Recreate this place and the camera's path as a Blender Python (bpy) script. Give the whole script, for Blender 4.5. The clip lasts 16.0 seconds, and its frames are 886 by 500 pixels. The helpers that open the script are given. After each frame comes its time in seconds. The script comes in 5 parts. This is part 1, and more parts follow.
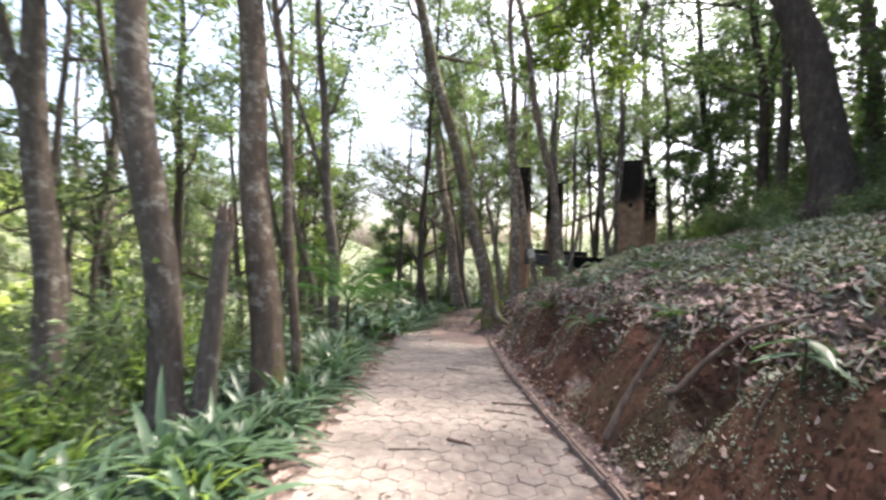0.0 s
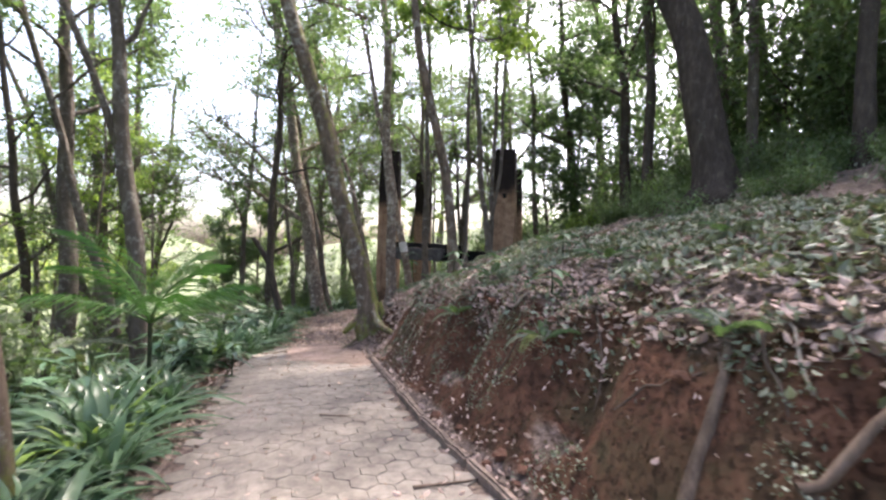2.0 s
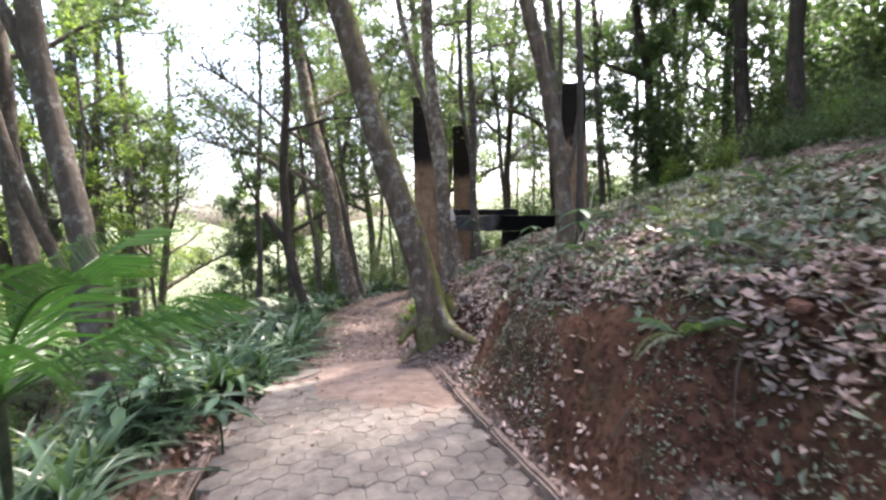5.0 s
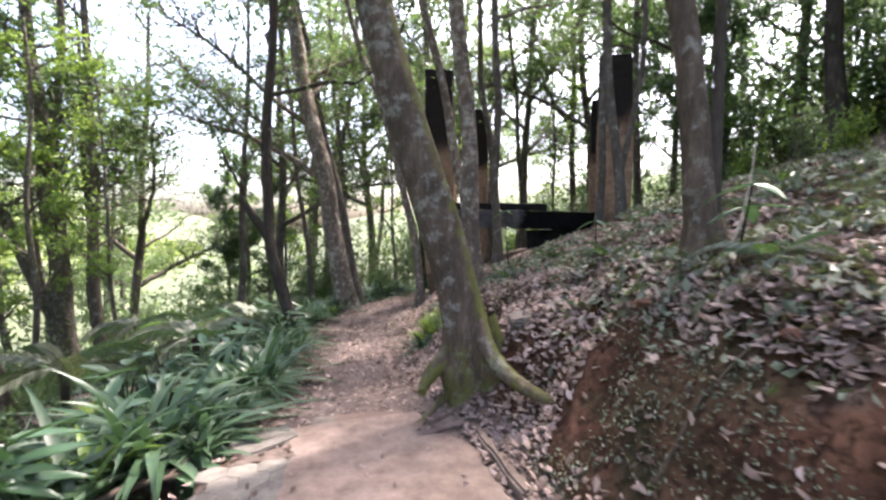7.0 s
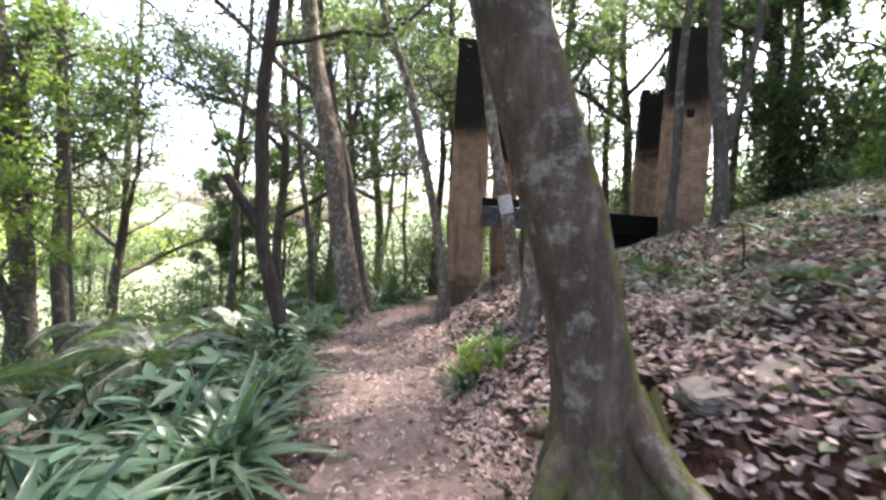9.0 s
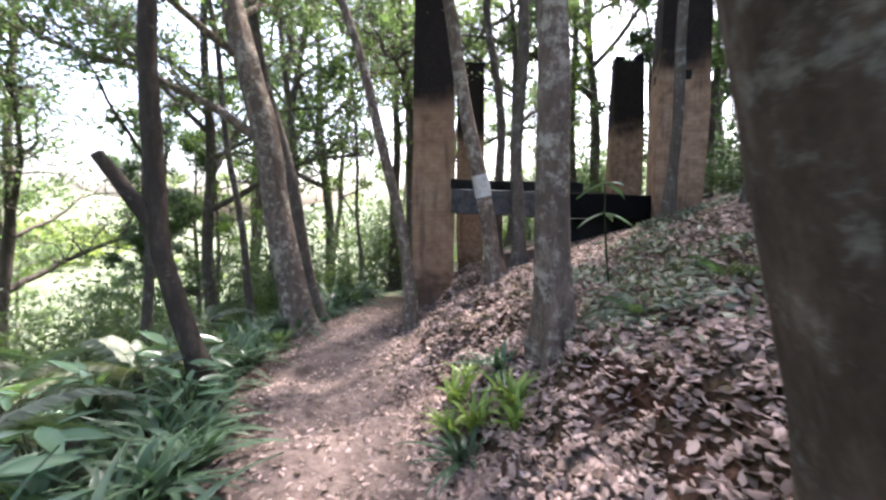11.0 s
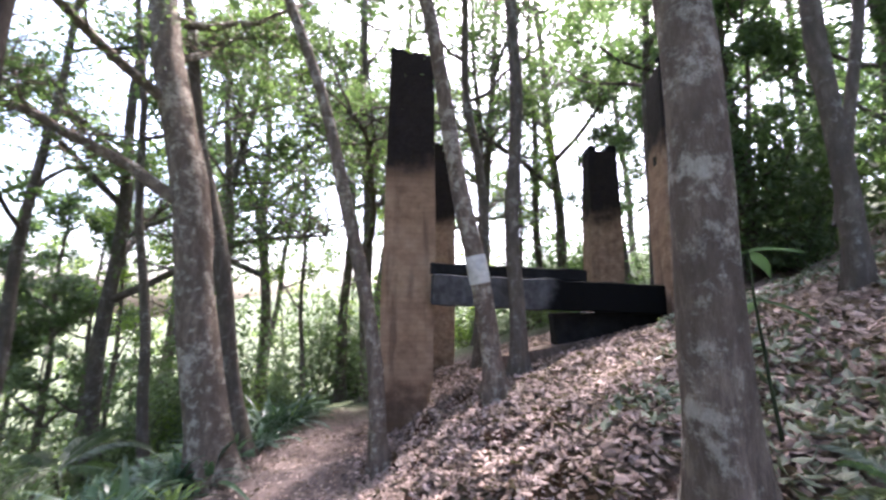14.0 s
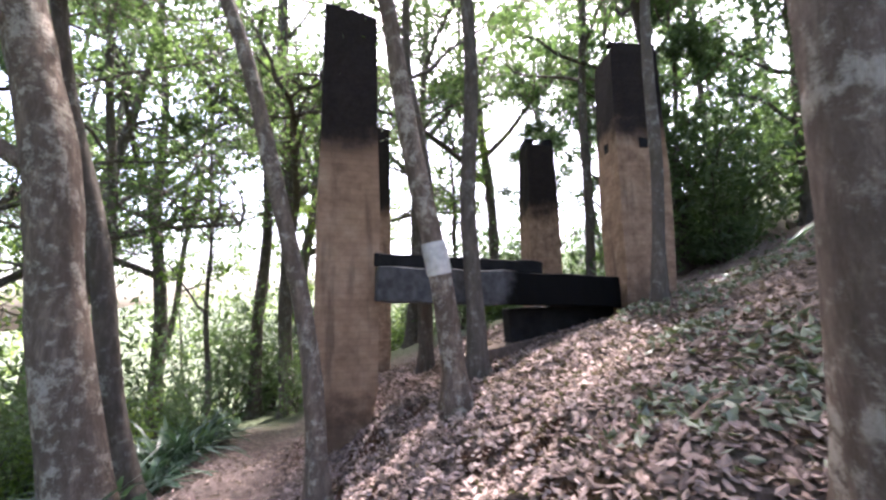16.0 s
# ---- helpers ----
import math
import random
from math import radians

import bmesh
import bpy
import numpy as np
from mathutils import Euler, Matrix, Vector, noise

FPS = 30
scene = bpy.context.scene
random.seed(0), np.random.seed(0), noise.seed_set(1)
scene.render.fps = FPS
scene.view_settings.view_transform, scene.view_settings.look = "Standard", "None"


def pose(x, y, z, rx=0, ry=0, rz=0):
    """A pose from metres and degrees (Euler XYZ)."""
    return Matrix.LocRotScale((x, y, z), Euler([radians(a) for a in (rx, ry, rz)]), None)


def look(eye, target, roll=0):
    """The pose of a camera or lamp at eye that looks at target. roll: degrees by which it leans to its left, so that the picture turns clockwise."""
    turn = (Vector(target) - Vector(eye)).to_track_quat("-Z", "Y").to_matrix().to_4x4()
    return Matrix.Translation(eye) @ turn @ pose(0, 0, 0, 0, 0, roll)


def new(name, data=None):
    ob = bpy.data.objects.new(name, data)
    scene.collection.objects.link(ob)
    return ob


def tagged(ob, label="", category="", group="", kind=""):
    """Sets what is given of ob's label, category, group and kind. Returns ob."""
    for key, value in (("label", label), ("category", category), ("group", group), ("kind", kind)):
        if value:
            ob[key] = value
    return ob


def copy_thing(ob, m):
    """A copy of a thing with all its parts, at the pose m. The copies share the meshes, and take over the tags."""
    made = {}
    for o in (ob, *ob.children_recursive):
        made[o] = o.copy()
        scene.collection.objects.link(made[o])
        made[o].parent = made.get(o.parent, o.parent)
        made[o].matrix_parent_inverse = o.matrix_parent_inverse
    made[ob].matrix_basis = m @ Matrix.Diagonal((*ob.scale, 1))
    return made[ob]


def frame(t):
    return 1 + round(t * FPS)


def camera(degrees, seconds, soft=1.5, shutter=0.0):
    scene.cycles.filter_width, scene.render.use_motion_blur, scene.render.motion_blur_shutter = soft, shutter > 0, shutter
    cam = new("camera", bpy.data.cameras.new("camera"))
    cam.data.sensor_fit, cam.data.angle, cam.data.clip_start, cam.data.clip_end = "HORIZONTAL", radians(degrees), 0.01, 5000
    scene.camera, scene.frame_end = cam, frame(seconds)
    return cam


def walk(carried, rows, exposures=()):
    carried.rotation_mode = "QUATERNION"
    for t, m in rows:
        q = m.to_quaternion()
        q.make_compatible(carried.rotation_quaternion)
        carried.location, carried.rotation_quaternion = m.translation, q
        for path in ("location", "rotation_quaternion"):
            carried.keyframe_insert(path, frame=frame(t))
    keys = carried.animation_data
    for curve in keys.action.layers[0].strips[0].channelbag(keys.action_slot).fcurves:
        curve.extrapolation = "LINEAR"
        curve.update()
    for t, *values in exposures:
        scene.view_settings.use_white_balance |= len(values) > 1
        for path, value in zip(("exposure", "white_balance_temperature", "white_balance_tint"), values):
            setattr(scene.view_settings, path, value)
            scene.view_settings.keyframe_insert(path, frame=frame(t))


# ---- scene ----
cam = camera(91.8, 16.0, 2.5, 0.45)
METRES, EYE, TILT, LEAN, TURN = 12.5, 1.43, 0.0, -2.0, 0.0
ROWS = [
    (0.0, 0.0, 0.0, 0.0, 0.0, 0.0, 0.0),
    (0.5, -0.0057, 0.0383, -0.0027, -8.62, 0.07, -0.26),
    (1.0, -0.0048, 0.0759, -0.0059, -14.49, 0.0, 0.77),
    (1.5, -0.0111, 0.1199, -0.0061, -15.79, 0.08, 2.52),
    (2.0, -0.0143, 0.1591, -0.0087, -19.21, -0.53, 0.45),
    (2.5, -0.0151, 0.2016, -0.0106, -19.34, -0.89, 2.81),
    (3.0, -0.0183, 0.2388, -0.0127, -18.89, -1.24, 3.35),
    (3.5, -0.0207, 0.2721, -0.0136, -18.05, -2.33, 3.22),
    (4.0, -0.0214, 0.3095, -0.0144, -16.71, -3.52, 4.5),
    (6.5, -0.003, 0.5021, -0.0235, -16.51, -4.19, 2.26),
    (7.0, -0.0039, 0.5376, -0.0265, -16.83, -4.2, 2.28),
    (7.5, -0.0041, 0.5732, -0.0278, -17.15, -4.25, 2.02),
    (8.0, -0.0045, 0.6111, -0.0281, -17.04, -4.18, 1.35),
    (8.5, -0.0055, 0.6438, -0.0315, -16.7, -3.86, 0.4),
    (9.0, -0.0079, 0.6784, -0.0336, -16.61, -3.99, -0.35),
    (11.5, 0.0169, 0.816, -0.0319, -24.9, -5.85, 0.37),
    (12.0, 0.0214, 0.8435, -0.0315, -25.36, 2.04, -1.2),
    (12.5, 0.0269, 0.8684, -0.03, -25.24, 5.7, -1.1),
    (13.0, 0.0245, 0.8884, -0.0357, -26.07, 6.24, -0.71),
    (13.5, 0.0223, 0.9041, -0.038, -27.43, 6.3, -0.78),
    (14.0, 0.024, 0.9208, -0.0374, -30.62, 6.57, 1.12),
    (14.5, 0.026, 0.934, -0.0393, -37.25, 6.44, 2.16),
    (15.0, 0.0259, 0.9559, -0.0411, -40.78, 6.46, 2.49),
    (15.5, 0.0291, 0.975, -0.0438, -41.58, 6.38, 2.45),
    (16.0, 0.0317, 0.9898, -0.0425, -41.6, 6.46, 2.37),
]
walk(cam, [(t, pose(0, 0, EYE, TILT, LEAN, TURN) @ pose(METRES * x, METRES * y, METRES * z, 90 + pitch, roll, yaw)) for t, x, y, z, yaw, pitch, roll in ROWS],
     [(0.0, 2.66, 6550, 16.5), (4.0, 3.07, 6300, 19), (6.5, 2.99, 6300, 18.5), (9.0, 3.28, 6250, 19), (11.5, 3.22, 6000, 20), (12.5, 2.84, 5900, 22.5), (13.5, 3.28, 5900, 23), (16.0, 3.5, 6000, 23.5)])


# ---- sky, sun ----
SUN_UP, SUN_AZ = 61.0, 52.0      # height of the sun and its bearing, clockwise from straight ahead
world = bpy.data.worlds.new("sky")
scene.world = world
world.use_nodes = True
wn = world.node_tree
sky = wn.nodes.new("ShaderNodeTexSky")
sky.sky_type, sky.sun_disc = "NISHITA", False
sky.sun_elevation, sky.sun_rotation = radians(SUN_UP), radians(SUN_AZ)
sky.air_density, sky.dust_density, sky.ozone_density = 1.0, 6.0, 1.0
wn.links.new(sky.outputs[0], wn.nodes["Background"].inputs[0])
wn.nodes["Background"].inputs[1].default_value = 0.14
lamp = bpy.data.lights.new("sun", "SUN")
lamp.energy, lamp.angle, lamp.color = 3.0, radians(2.5), (1.0, 0.94, 0.84)
sun = new("sun", lamp)
az, up = radians(SUN_AZ), radians(SUN_UP)
sun.matrix_world = look((0, 0, 0), (-math.sin(az) * math.cos(up), -math.cos(az) * math.cos(up), -math.sin(up)))


# ---- materials ----
def material(name):
    m = bpy.data.materials.new(name)
    m.use_nodes = True
    return m, m.node_tree, m.node_tree.nodes["Principled BSDF"]


def node(nt, kind, **values):
    n = nt.nodes.new(kind)
    for key, value in values.items():
        n.inputs[key].default_value = value
    return n


def noise_tex(nt, scale, detail=4.0, rough=0.6, coords="Object", stretch=None):
    tc = nt.nodes.new("ShaderNodeTexCoord")
    out = nt.nodes.new("ShaderNodeNewGeometry").outputs["Position"] if coords == "World" else tc.outputs[coords]
    if stretch:
        mp = nt.nodes.new("ShaderNodeMapping")
        mp.inputs["Scale"].default_value = stretch
        nt.links.new(out, mp.inputs[0])
        out = mp.outputs[0]
    n = node(nt, "ShaderNodeTexNoise", Scale=scale, Detail=detail, Roughness=rough)
    nt.links.new(out, n.inputs["Vector"])
    return n.outputs[0]


def ramp(nt, source, stops):
    r = nt.nodes.new("ShaderNodeValToRGB")
    while len(r.color_ramp.elements) < len(stops):
        r.color_ramp.elements.new(0.5)
    for e, (p, c) in zip(r.color_ramp.elements, stops):
        e.position, e.color = p, (*c, 1)
    nt.links.new(source, r.inputs[0])
    return r.outputs[0]


def step(nt, source, a, b):
    r = nt.nodes.new("ShaderNodeMapRange")
    r.interpolation_type = "SMOOTHSTEP"
    r.inputs["From Min"].default_value, r.inputs["From Max"].default_value = a, b
    nt.links.new(source, r.inputs[0])
    return r.outputs[0]


def math_node(nt, op, a, b):
    n = nt.nodes.new("ShaderNodeMath")
    n.operation = op
    for k, v in enumerate((a, b)):
        if isinstance(v, (int, float)):
            n.inputs[k].default_value = v
        else:
            nt.links.new(v, n.inputs[k])
    return n.outputs[0]


def blend(nt, fac, a, b):
    m = nt.nodes.new("ShaderNodeMix")
    m.data_type = "RGBA"
    for k, v in ((0, fac), (6, a), (7, b)):
        if isinstance(v, tuple):
            m.inputs[k].default_value = (*v, 1)
        elif isinstance(v, (int, float)):
            m.inputs[k].default_value = v
        else:
            nt.links.new(v, m.inputs[k])
    return m.outputs[2]


def bump(nt, bsdf, source, strength, distance):
    b = node(nt, "ShaderNodeBump", Strength=strength, Distance=distance)
    nt.links.new(source, b.inputs["Height"])
    nt.links.new(b.outputs[0], bsdf.inputs["Normal"])


def object_random(nt):
    return nt.nodes.new("ShaderNodeObjectInfo").outputs["Random"]


def island_random(nt):
    return nt.nodes.new("ShaderNodeNewGeometry").outputs["Random Per Island"]


def bark_material(name, dark, light, lichen, lichen_from, moss_height=0.0, side=0.55, turn=0.35):
    m, nt, b = material(name)
    grain = noise_tex(nt, 13.0, 10, 0.75, stretch=(1, 1, 0.3))
    fine = noise_tex(nt, 60.0, 6, 0.7, stretch=(1, 1, 0.5))
    col = ramp(nt, grain, [(0.32, dark), (0.5, tuple((p + q) / 2.4 for p, q in zip(dark, light))), (0.66, light)])
    blotch = step(nt, noise_tex(nt, 2.2, 6, 0.65), 0.48, 0.6)
    col = blend(nt, math_node(nt, "MULTIPLY", blotch, 0.55), col, tuple(v * 1.1 for v in dark))
    col = blend(nt, math_node(nt, "MULTIPLY", object_random(nt), 0.3), col, (0.13, 0.11, 0.09))
    spots = step(nt, math_node(nt, "ADD", math_node(nt, "MULTIPLY", noise_tex(nt, 8.0, 10, 0.75), 0.7), math_node(nt, "MULTIPLY", noise_tex(nt, 1.6, 3), 0.3)), lichen_from - 0.05, lichen_from + 0.05)
    col = blend(nt, math_node(nt, "MULTIPLY", spots, math_node(nt, "ADD", math_node(nt, "MULTIPLY", fine, 0.9), 0.1)), col, lichen)
    if moss_height:
        sep = nt.nodes.new("ShaderNodeSeparateXYZ")
        tc = nt.nodes.new("ShaderNodeTexCoord")
        nt.links.new(tc.outputs["Object"], sep.inputs[0])
        facing = nt.nodes.new("ShaderNodeSeparateXYZ")
        nt.links.new(tc.outputs["Normal"], facing.inputs[0])
        low = math_node(nt, "ADD", step(nt, sep.outputs[2], moss_height, -0.2), math_node(nt, "MULTIPLY", step(nt, math_node(nt, "SUBTRACT", facing.outputs[0], math_node(nt, "MULTIPLY", facing.outputs[1], turn)), 0.3, 1.0), side))
        moss = step(nt, math_node(nt, "ADD", math_node(nt, "MULTIPLY", low, 0.42), noise_tex(nt, 9.0, 9, 0.75)), 0.8, 1.02)
        col = blend(nt, math_node(nt, "MULTIPLY", moss, 0.8), col, (0.125, 0.135, 0.032))
    nt.links.new(col, b.inputs["Base Color"])
    b.inputs["Roughness"].default_value = 0.95
    b.inputs["Specular IOR Level"].default_value = 0.12
    bump(nt, b, math_node(nt, "ADD", grain, math_node(nt, "MULTIPLY", fine, 0.4)), 1.0, 0.035)
    return m


def leaf_material(name, dark, light, translucency=0.35, rough=0.45, per_object=False, glow=(0.25, 0.34, 0.05)):
    m, nt, b = material(name)
    pick = island_random(nt)
    col = blend(nt, pick, dark, light)
    if name == "dead_leaf":
        damp = math_node(nt, "MULTIPLY", step(nt, noise_tex(nt, 1.7, 6, 0.7, "World"), 0.47, 0.62), 0.42)
        col = blend(nt, damp, col, (0.09, 0.057, 0.043))
    if per_object:
        hue = node(nt, "ShaderNodeHueSaturation")
        nt.links.new(math_node(nt, "ADD", math_node(nt, "MULTIPLY", object_random(nt), 0.8), 0.6), hue.inputs["Value"])
        nt.links.new(col, hue.inputs["Color"])
        col = hue.outputs[0]
    nt.links.new(col, b.inputs["Base Color"])
    b.inputs["Roughness"].default_value = rough
    b.inputs["Specular IOR Level"].default_value = 0.3 if rough < 0.6 else 0.1
    tr = nt.nodes.new("ShaderNodeBsdfTranslucent")
    warm = blend(nt, 0.6, col, glow)
    nt.links.new(warm, tr.inputs[0])
    mix = nt.nodes.new("ShaderNodeMixShader")
    mix.inputs[0].default_value = translucency
    nt.links.new(b.outputs[0], mix.inputs[1])
    nt.links.new(tr.outputs[0], mix.inputs[2])
    nt.links.new(mix.outputs[0], nt.nodes["Material Output"].inputs[0])
    return m


def ground_material():
    m, nt, b = material("forest_floor")
    geo = nt.nodes.new("ShaderNodeNewGeometry")
    sep = nt.nodes.new("ShaderNodeSeparateXYZ")
    nt.links.new(geo.outputs["Normal"], sep.inputs[0])
    big, fine = noise_tex(nt, 0.9, 6), noise_tex(nt, 14.0, 8, 0.7)
    litter = ramp(nt, fine, [(0.3, (0.06, 0.044, 0.037)), (0.55, (0.175, 0.13, 0.108)), (0.75, (0.33, 0.26, 0.222))])
    clay = ramp(nt, noise_tex(nt, 3.5, 8, 0.7), [(0.3, (0.034, 0.018, 0.012)), (0.5, (0.1, 0.048, 0.03)), (0.72, (0.17, 0.088, 0.056))])
    steep = step(nt, math_node(nt, "ADD", sep.outputs[2], math_node(nt, "MULTIPLY", math_node(nt, "SUBTRACT", big, 0.5), 0.5)), 0.84, 0.7)
    mossy = step(nt, noise_tex(nt, 1.1, 7, 0.7), 0.46, 0.62)
    clay = blend(nt, math_node(nt, "MULTIPLY", mossy, 0.6), clay, (0.062, 0.05, 0.026))
    crumbs = step(nt, noise_tex(nt, 22.0, 8, 0.75), 0.5, 0.36)
    clay = blend(nt, math_node(nt, "MULTIPLY", crumbs, 0.65), clay, (0.026, 0.015, 0.011))
    col = blend(nt, steep, litter, clay)
    green = step(nt, noise_tex(nt, 1.7, 6, 0.7), 0.52, 0.66)
    col = blend(nt, math_node(nt, "MULTIPLY", green, 0.42), col, (0.05, 0.06, 0.028))
    pos = nt.nodes.new("ShaderNodeSeparateXYZ")
    nt.links.new(geo.outputs["Position"], pos.inputs[0])
    dx, dy = math_node(nt, "SUBTRACT", pos.outputs[0], 1.5), math_node(nt, "SUBTRACT", pos.outputs[1], 9.0)
    out = math_node(nt, "SQRT", math_node(nt, "ADD", math_node(nt, "MULTIPLY", dx, dx), math_node(nt, "MULTIPLY", dy, dy)), 0)
    far = step(nt, math_node(nt, "ADD", out, math_node(nt, "MULTIPLY", big, 3.0)), 11.5, 15.0)
    woods = ramp(nt, noise_tex(nt, 0.16, 8, 0.75), [(0.3, (0.04, 0.05, 0.027)), (0.7, (0.12, 0.14, 0.075))])
    col = blend(nt, far, col, woods)
    nt.links.new(col, b.inputs["Base Color"])
    b.inputs["Roughness"].default_value = 0.95
    b.inputs["Specular IOR Level"].default_value = 0.15
    bump(nt, b, math_node(nt, "ADD", fine, math_node(nt, "MULTIPLY", crumbs, -0.5)), 1.0, 0.04)
    return m


def pillar_material(name, soot_from, seedshift):
    """Old brick under thin plaster: earthy below, black with soot above."""
    m, nt, b = material(name)
    tc = nt.nodes.new("ShaderNodeTexCoord")
    sep = nt.nodes.new("ShaderNodeSeparateXYZ")
    nt.links.new(tc.outputs["Object"], sep.inputs[0])
    wave = noise_tex(nt, 1.3, 7, 0.65)
    grain = noise_tex(nt, 22.0 + seedshift, 8, 0.75)
    clay = ramp(nt, noise_tex(nt, 2.6 + seedshift, 8, 0.7), [(0.28, (0.15, 0.094, 0.062)), (0.5, (0.275, 0.175, 0.113)), (0.75, (0.4, 0.285, 0.2))])
    courses = node(nt, "ShaderNodeTexBrick", Scale=1.0)
    courses.inputs["Brick Width"].default_value, courses.inputs["Row Height"].default_value = 0.24, 0.075
    courses.inputs["Mortar Size"].default_value = 0.006
    courses.inputs["Color1"].default_value, courses.inputs["Color2"].default_value = (1, 1, 1, 1), (0.86, 0.86, 0.86, 1)
    courses.inputs["Mortar"].default_value = (0.8, 0.8, 0.8, 1)
    mix = nt.nodes.new("ShaderNodeCombineXYZ")
    nt.links.new(math_node(nt, "ADD", sep.outputs[0], sep.outputs[1]), mix.inputs[0])
    nt.links.new(sep.outputs[2], mix.inputs[1])
    nt.links.new(mix.outputs[0], courses.inputs["Vector"])
    mul = nt.nodes.new("ShaderNodeMix")
    mul.data_type, mul.blend_type = "RGBA", "MULTIPLY"
    mul.inputs[0].default_value = 0.85
    nt.links.new(clay, mul.inputs[6])
    nt.links.new(courses.outputs[0], mul.inputs[7])
    streak = step(nt, noise_tex(nt, 7.0, 5, 0.6, stretch=(1, 1, 0.12)), 0.52, 0.72)
    stained = blend(nt, math_node(nt, "MULTIPLY", streak, 0.55), mul.outputs[2], (0.075, 0.052, 0.04))
    edge = math_node(nt, "ADD", sep.outputs[2], math_node(nt, "MULTIPLY", math_node(nt, "SUBTRACT", wave, 0.5), 1.5))
    black = step(nt, edge, soot_from - 0.35, soot_from + 0.3)
    soot = ramp(nt, grain, [(0.3, (0.005, 0.0046, 0.005)), (0.75, (0.02, 0.0175, 0.018))])
    col = blend(nt, math_node(nt, "MULTIPLY", black, 0.96), stained, soot)
    grime = step(nt, math_node(nt, "ADD", edge, 0.0), 0.55, 0.15)
    col = blend(nt, math_node(nt, "MULTIPLY", grime, 0.7), col, (0.05, 0.035, 0.027))
    nt.links.new(col, b.inputs["Base Color"])
    b.inputs["Roughness"].default_value = 0.93
    b.inputs["Specular IOR Level"].default_value = 0.1
    bump(nt, b, grain, 0.6, 0.012)
    return m


def two_tone(name, a, c, scale, rough=0.9, relief=0.5, depth=0.01, per_object=0.0, stretch=None, coords="Object"):
    m, nt, b = material(name)
    n = noise_tex(nt, scale, 8, 0.7, coords, stretch)
    stain = noise_tex(nt, scale * 0.17, 5, 0.6, coords)
    col = ramp(nt, n, [(0.3, a), (0.7, c)])
    col = blend(nt, math_node(nt, "MULTIPLY", step(nt, stain, 0.45, 0.68), 0.45), col, tuple(v * 0.45 for v in a))
    if per_object:
        hue = node(nt, "ShaderNodeHueSaturation")
        nt.links.new(math_node(nt, "ADD", math_node(nt, "MULTIPLY", object_random(nt), per_object), 1 - per_object / 2), hue.inputs["Value"])
        nt.links.new(col, hue.inputs["Color"])
        col = hue.outputs[0]
    nt.links.new(col, b.inputs["Base Color"])
    b.inputs["Roughness"].default_value = rough
    b.inputs["Specular IOR Level"].default_value = 0.15
    bump(nt, b, n, relief, depth)
    return m


def wash_over(m):
    """Red earth washed from the bank over the last metres of the paving, in ragged patches."""
    nt, b = m.node_tree, m.node_tree.nodes["Principled BSDF"]
    geo, sep = nt.nodes.new("ShaderNodeNewGeometry"), nt.nodes.new("ShaderNodeSeparateXYZ")
    nt.links.new(geo.outputs["Position"], sep.inputs[0])
    clean = b.inputs["Base Color"].links[0].from_socket
    reach = math_node(nt, "MULTIPLY", step(nt, sep.outputs[1], 7.4, 9.3), step(nt, sep.outputs[0], -0.5, 0.5))
    ragged = step(nt, math_node(nt, "ADD", math_node(nt, "MULTIPLY", reach, 0.5), noise_tex(nt, 2.3, 7, 0.7, "World")), 0.7, 0.95)
    nt.links.new(blend(nt, math_node(nt, "MULTIPLY", ragged, 0.65), clean, (0.19, 0.115, 0.082)), b.inputs["Base Color"])


BARK = bark_material("grey_bark", (0.055, 0.045, 0.037), (0.17, 0.145, 0.12), (0.34, 0.33, 0.29), 0.57)
BARK_DARK = bark_material("dark_bark", (0.028, 0.022, 0.018), (0.095, 0.075, 0.06), (0.2, 0.2, 0.17), 0.62)
BARK_MOSS = bark_material("mossy_bark", (0.055, 0.041, 0.03), (0.2, 0.15, 0.11), (0.36, 0.35, 0.3), 0.56, 0.95)
BARK_GREEN_SIDE = bark_material("moss_sided_bark", (0.055, 0.041, 0.03), (0.2, 0.15, 0.11), (0.36, 0.35, 0.3), 0.56, 0.95, 0.95, 0.55)
BARK_LICHEN = bark_material("lichen_bark", (0.075, 0.056, 0.043), (0.26, 0.196, 0.152), (0.5, 0.455, 0.38), 0.54)
LEAF = leaf_material("canopy_leaf", (0.03, 0.042, 0.022), (0.095, 0.13, 0.06), 0.4, 0.5, True, (0.19, 0.31, 0.07))
# Brighter leaf green: sunlight on foliage is put into this colour.
LEAF_BRIGHT = leaf_material("sunlit_leaf", (0.06, 0.12, 0.02), (0.14, 0.24, 0.045), 0.5)
# Far leaf green paled: sunlight and valley haze are put into the colour.
HAZY_LEAF = leaf_material("hazy_canopy_leaf", (0.07, 0.09, 0.04), (0.2, 0.24, 0.1), 0.4, 0.6)
LEAF_DARK = leaf_material("shade_leaf", (0.034, 0.054, 0.028), (0.1, 0.14, 0.062), 0.38, 0.45, True, (0.17, 0.3, 0.07))
STRAP = leaf_material("strap_leaf", (0.022, 0.049, 0.026), (0.078, 0.126, 0.066), 0.2, 0.32, glow=(0.14, 0.28, 0.09))
STRAP_YELLOW = leaf_material("fresh_strap_leaf", (0.07, 0.13, 0.02), (0.19, 0.28, 0.06), 0.4, 0.35)
BROAD = leaf_material("broad_leaf", (0.028, 0.065, 0.034), (0.075, 0.13, 0.07), 0.22, 0.28, True, (0.14, 0.28, 0.08))
HERB = leaf_material("grey_green_herb", (0.06, 0.07, 0.048), (0.21, 0.225, 0.16), 0.15, 0.42)
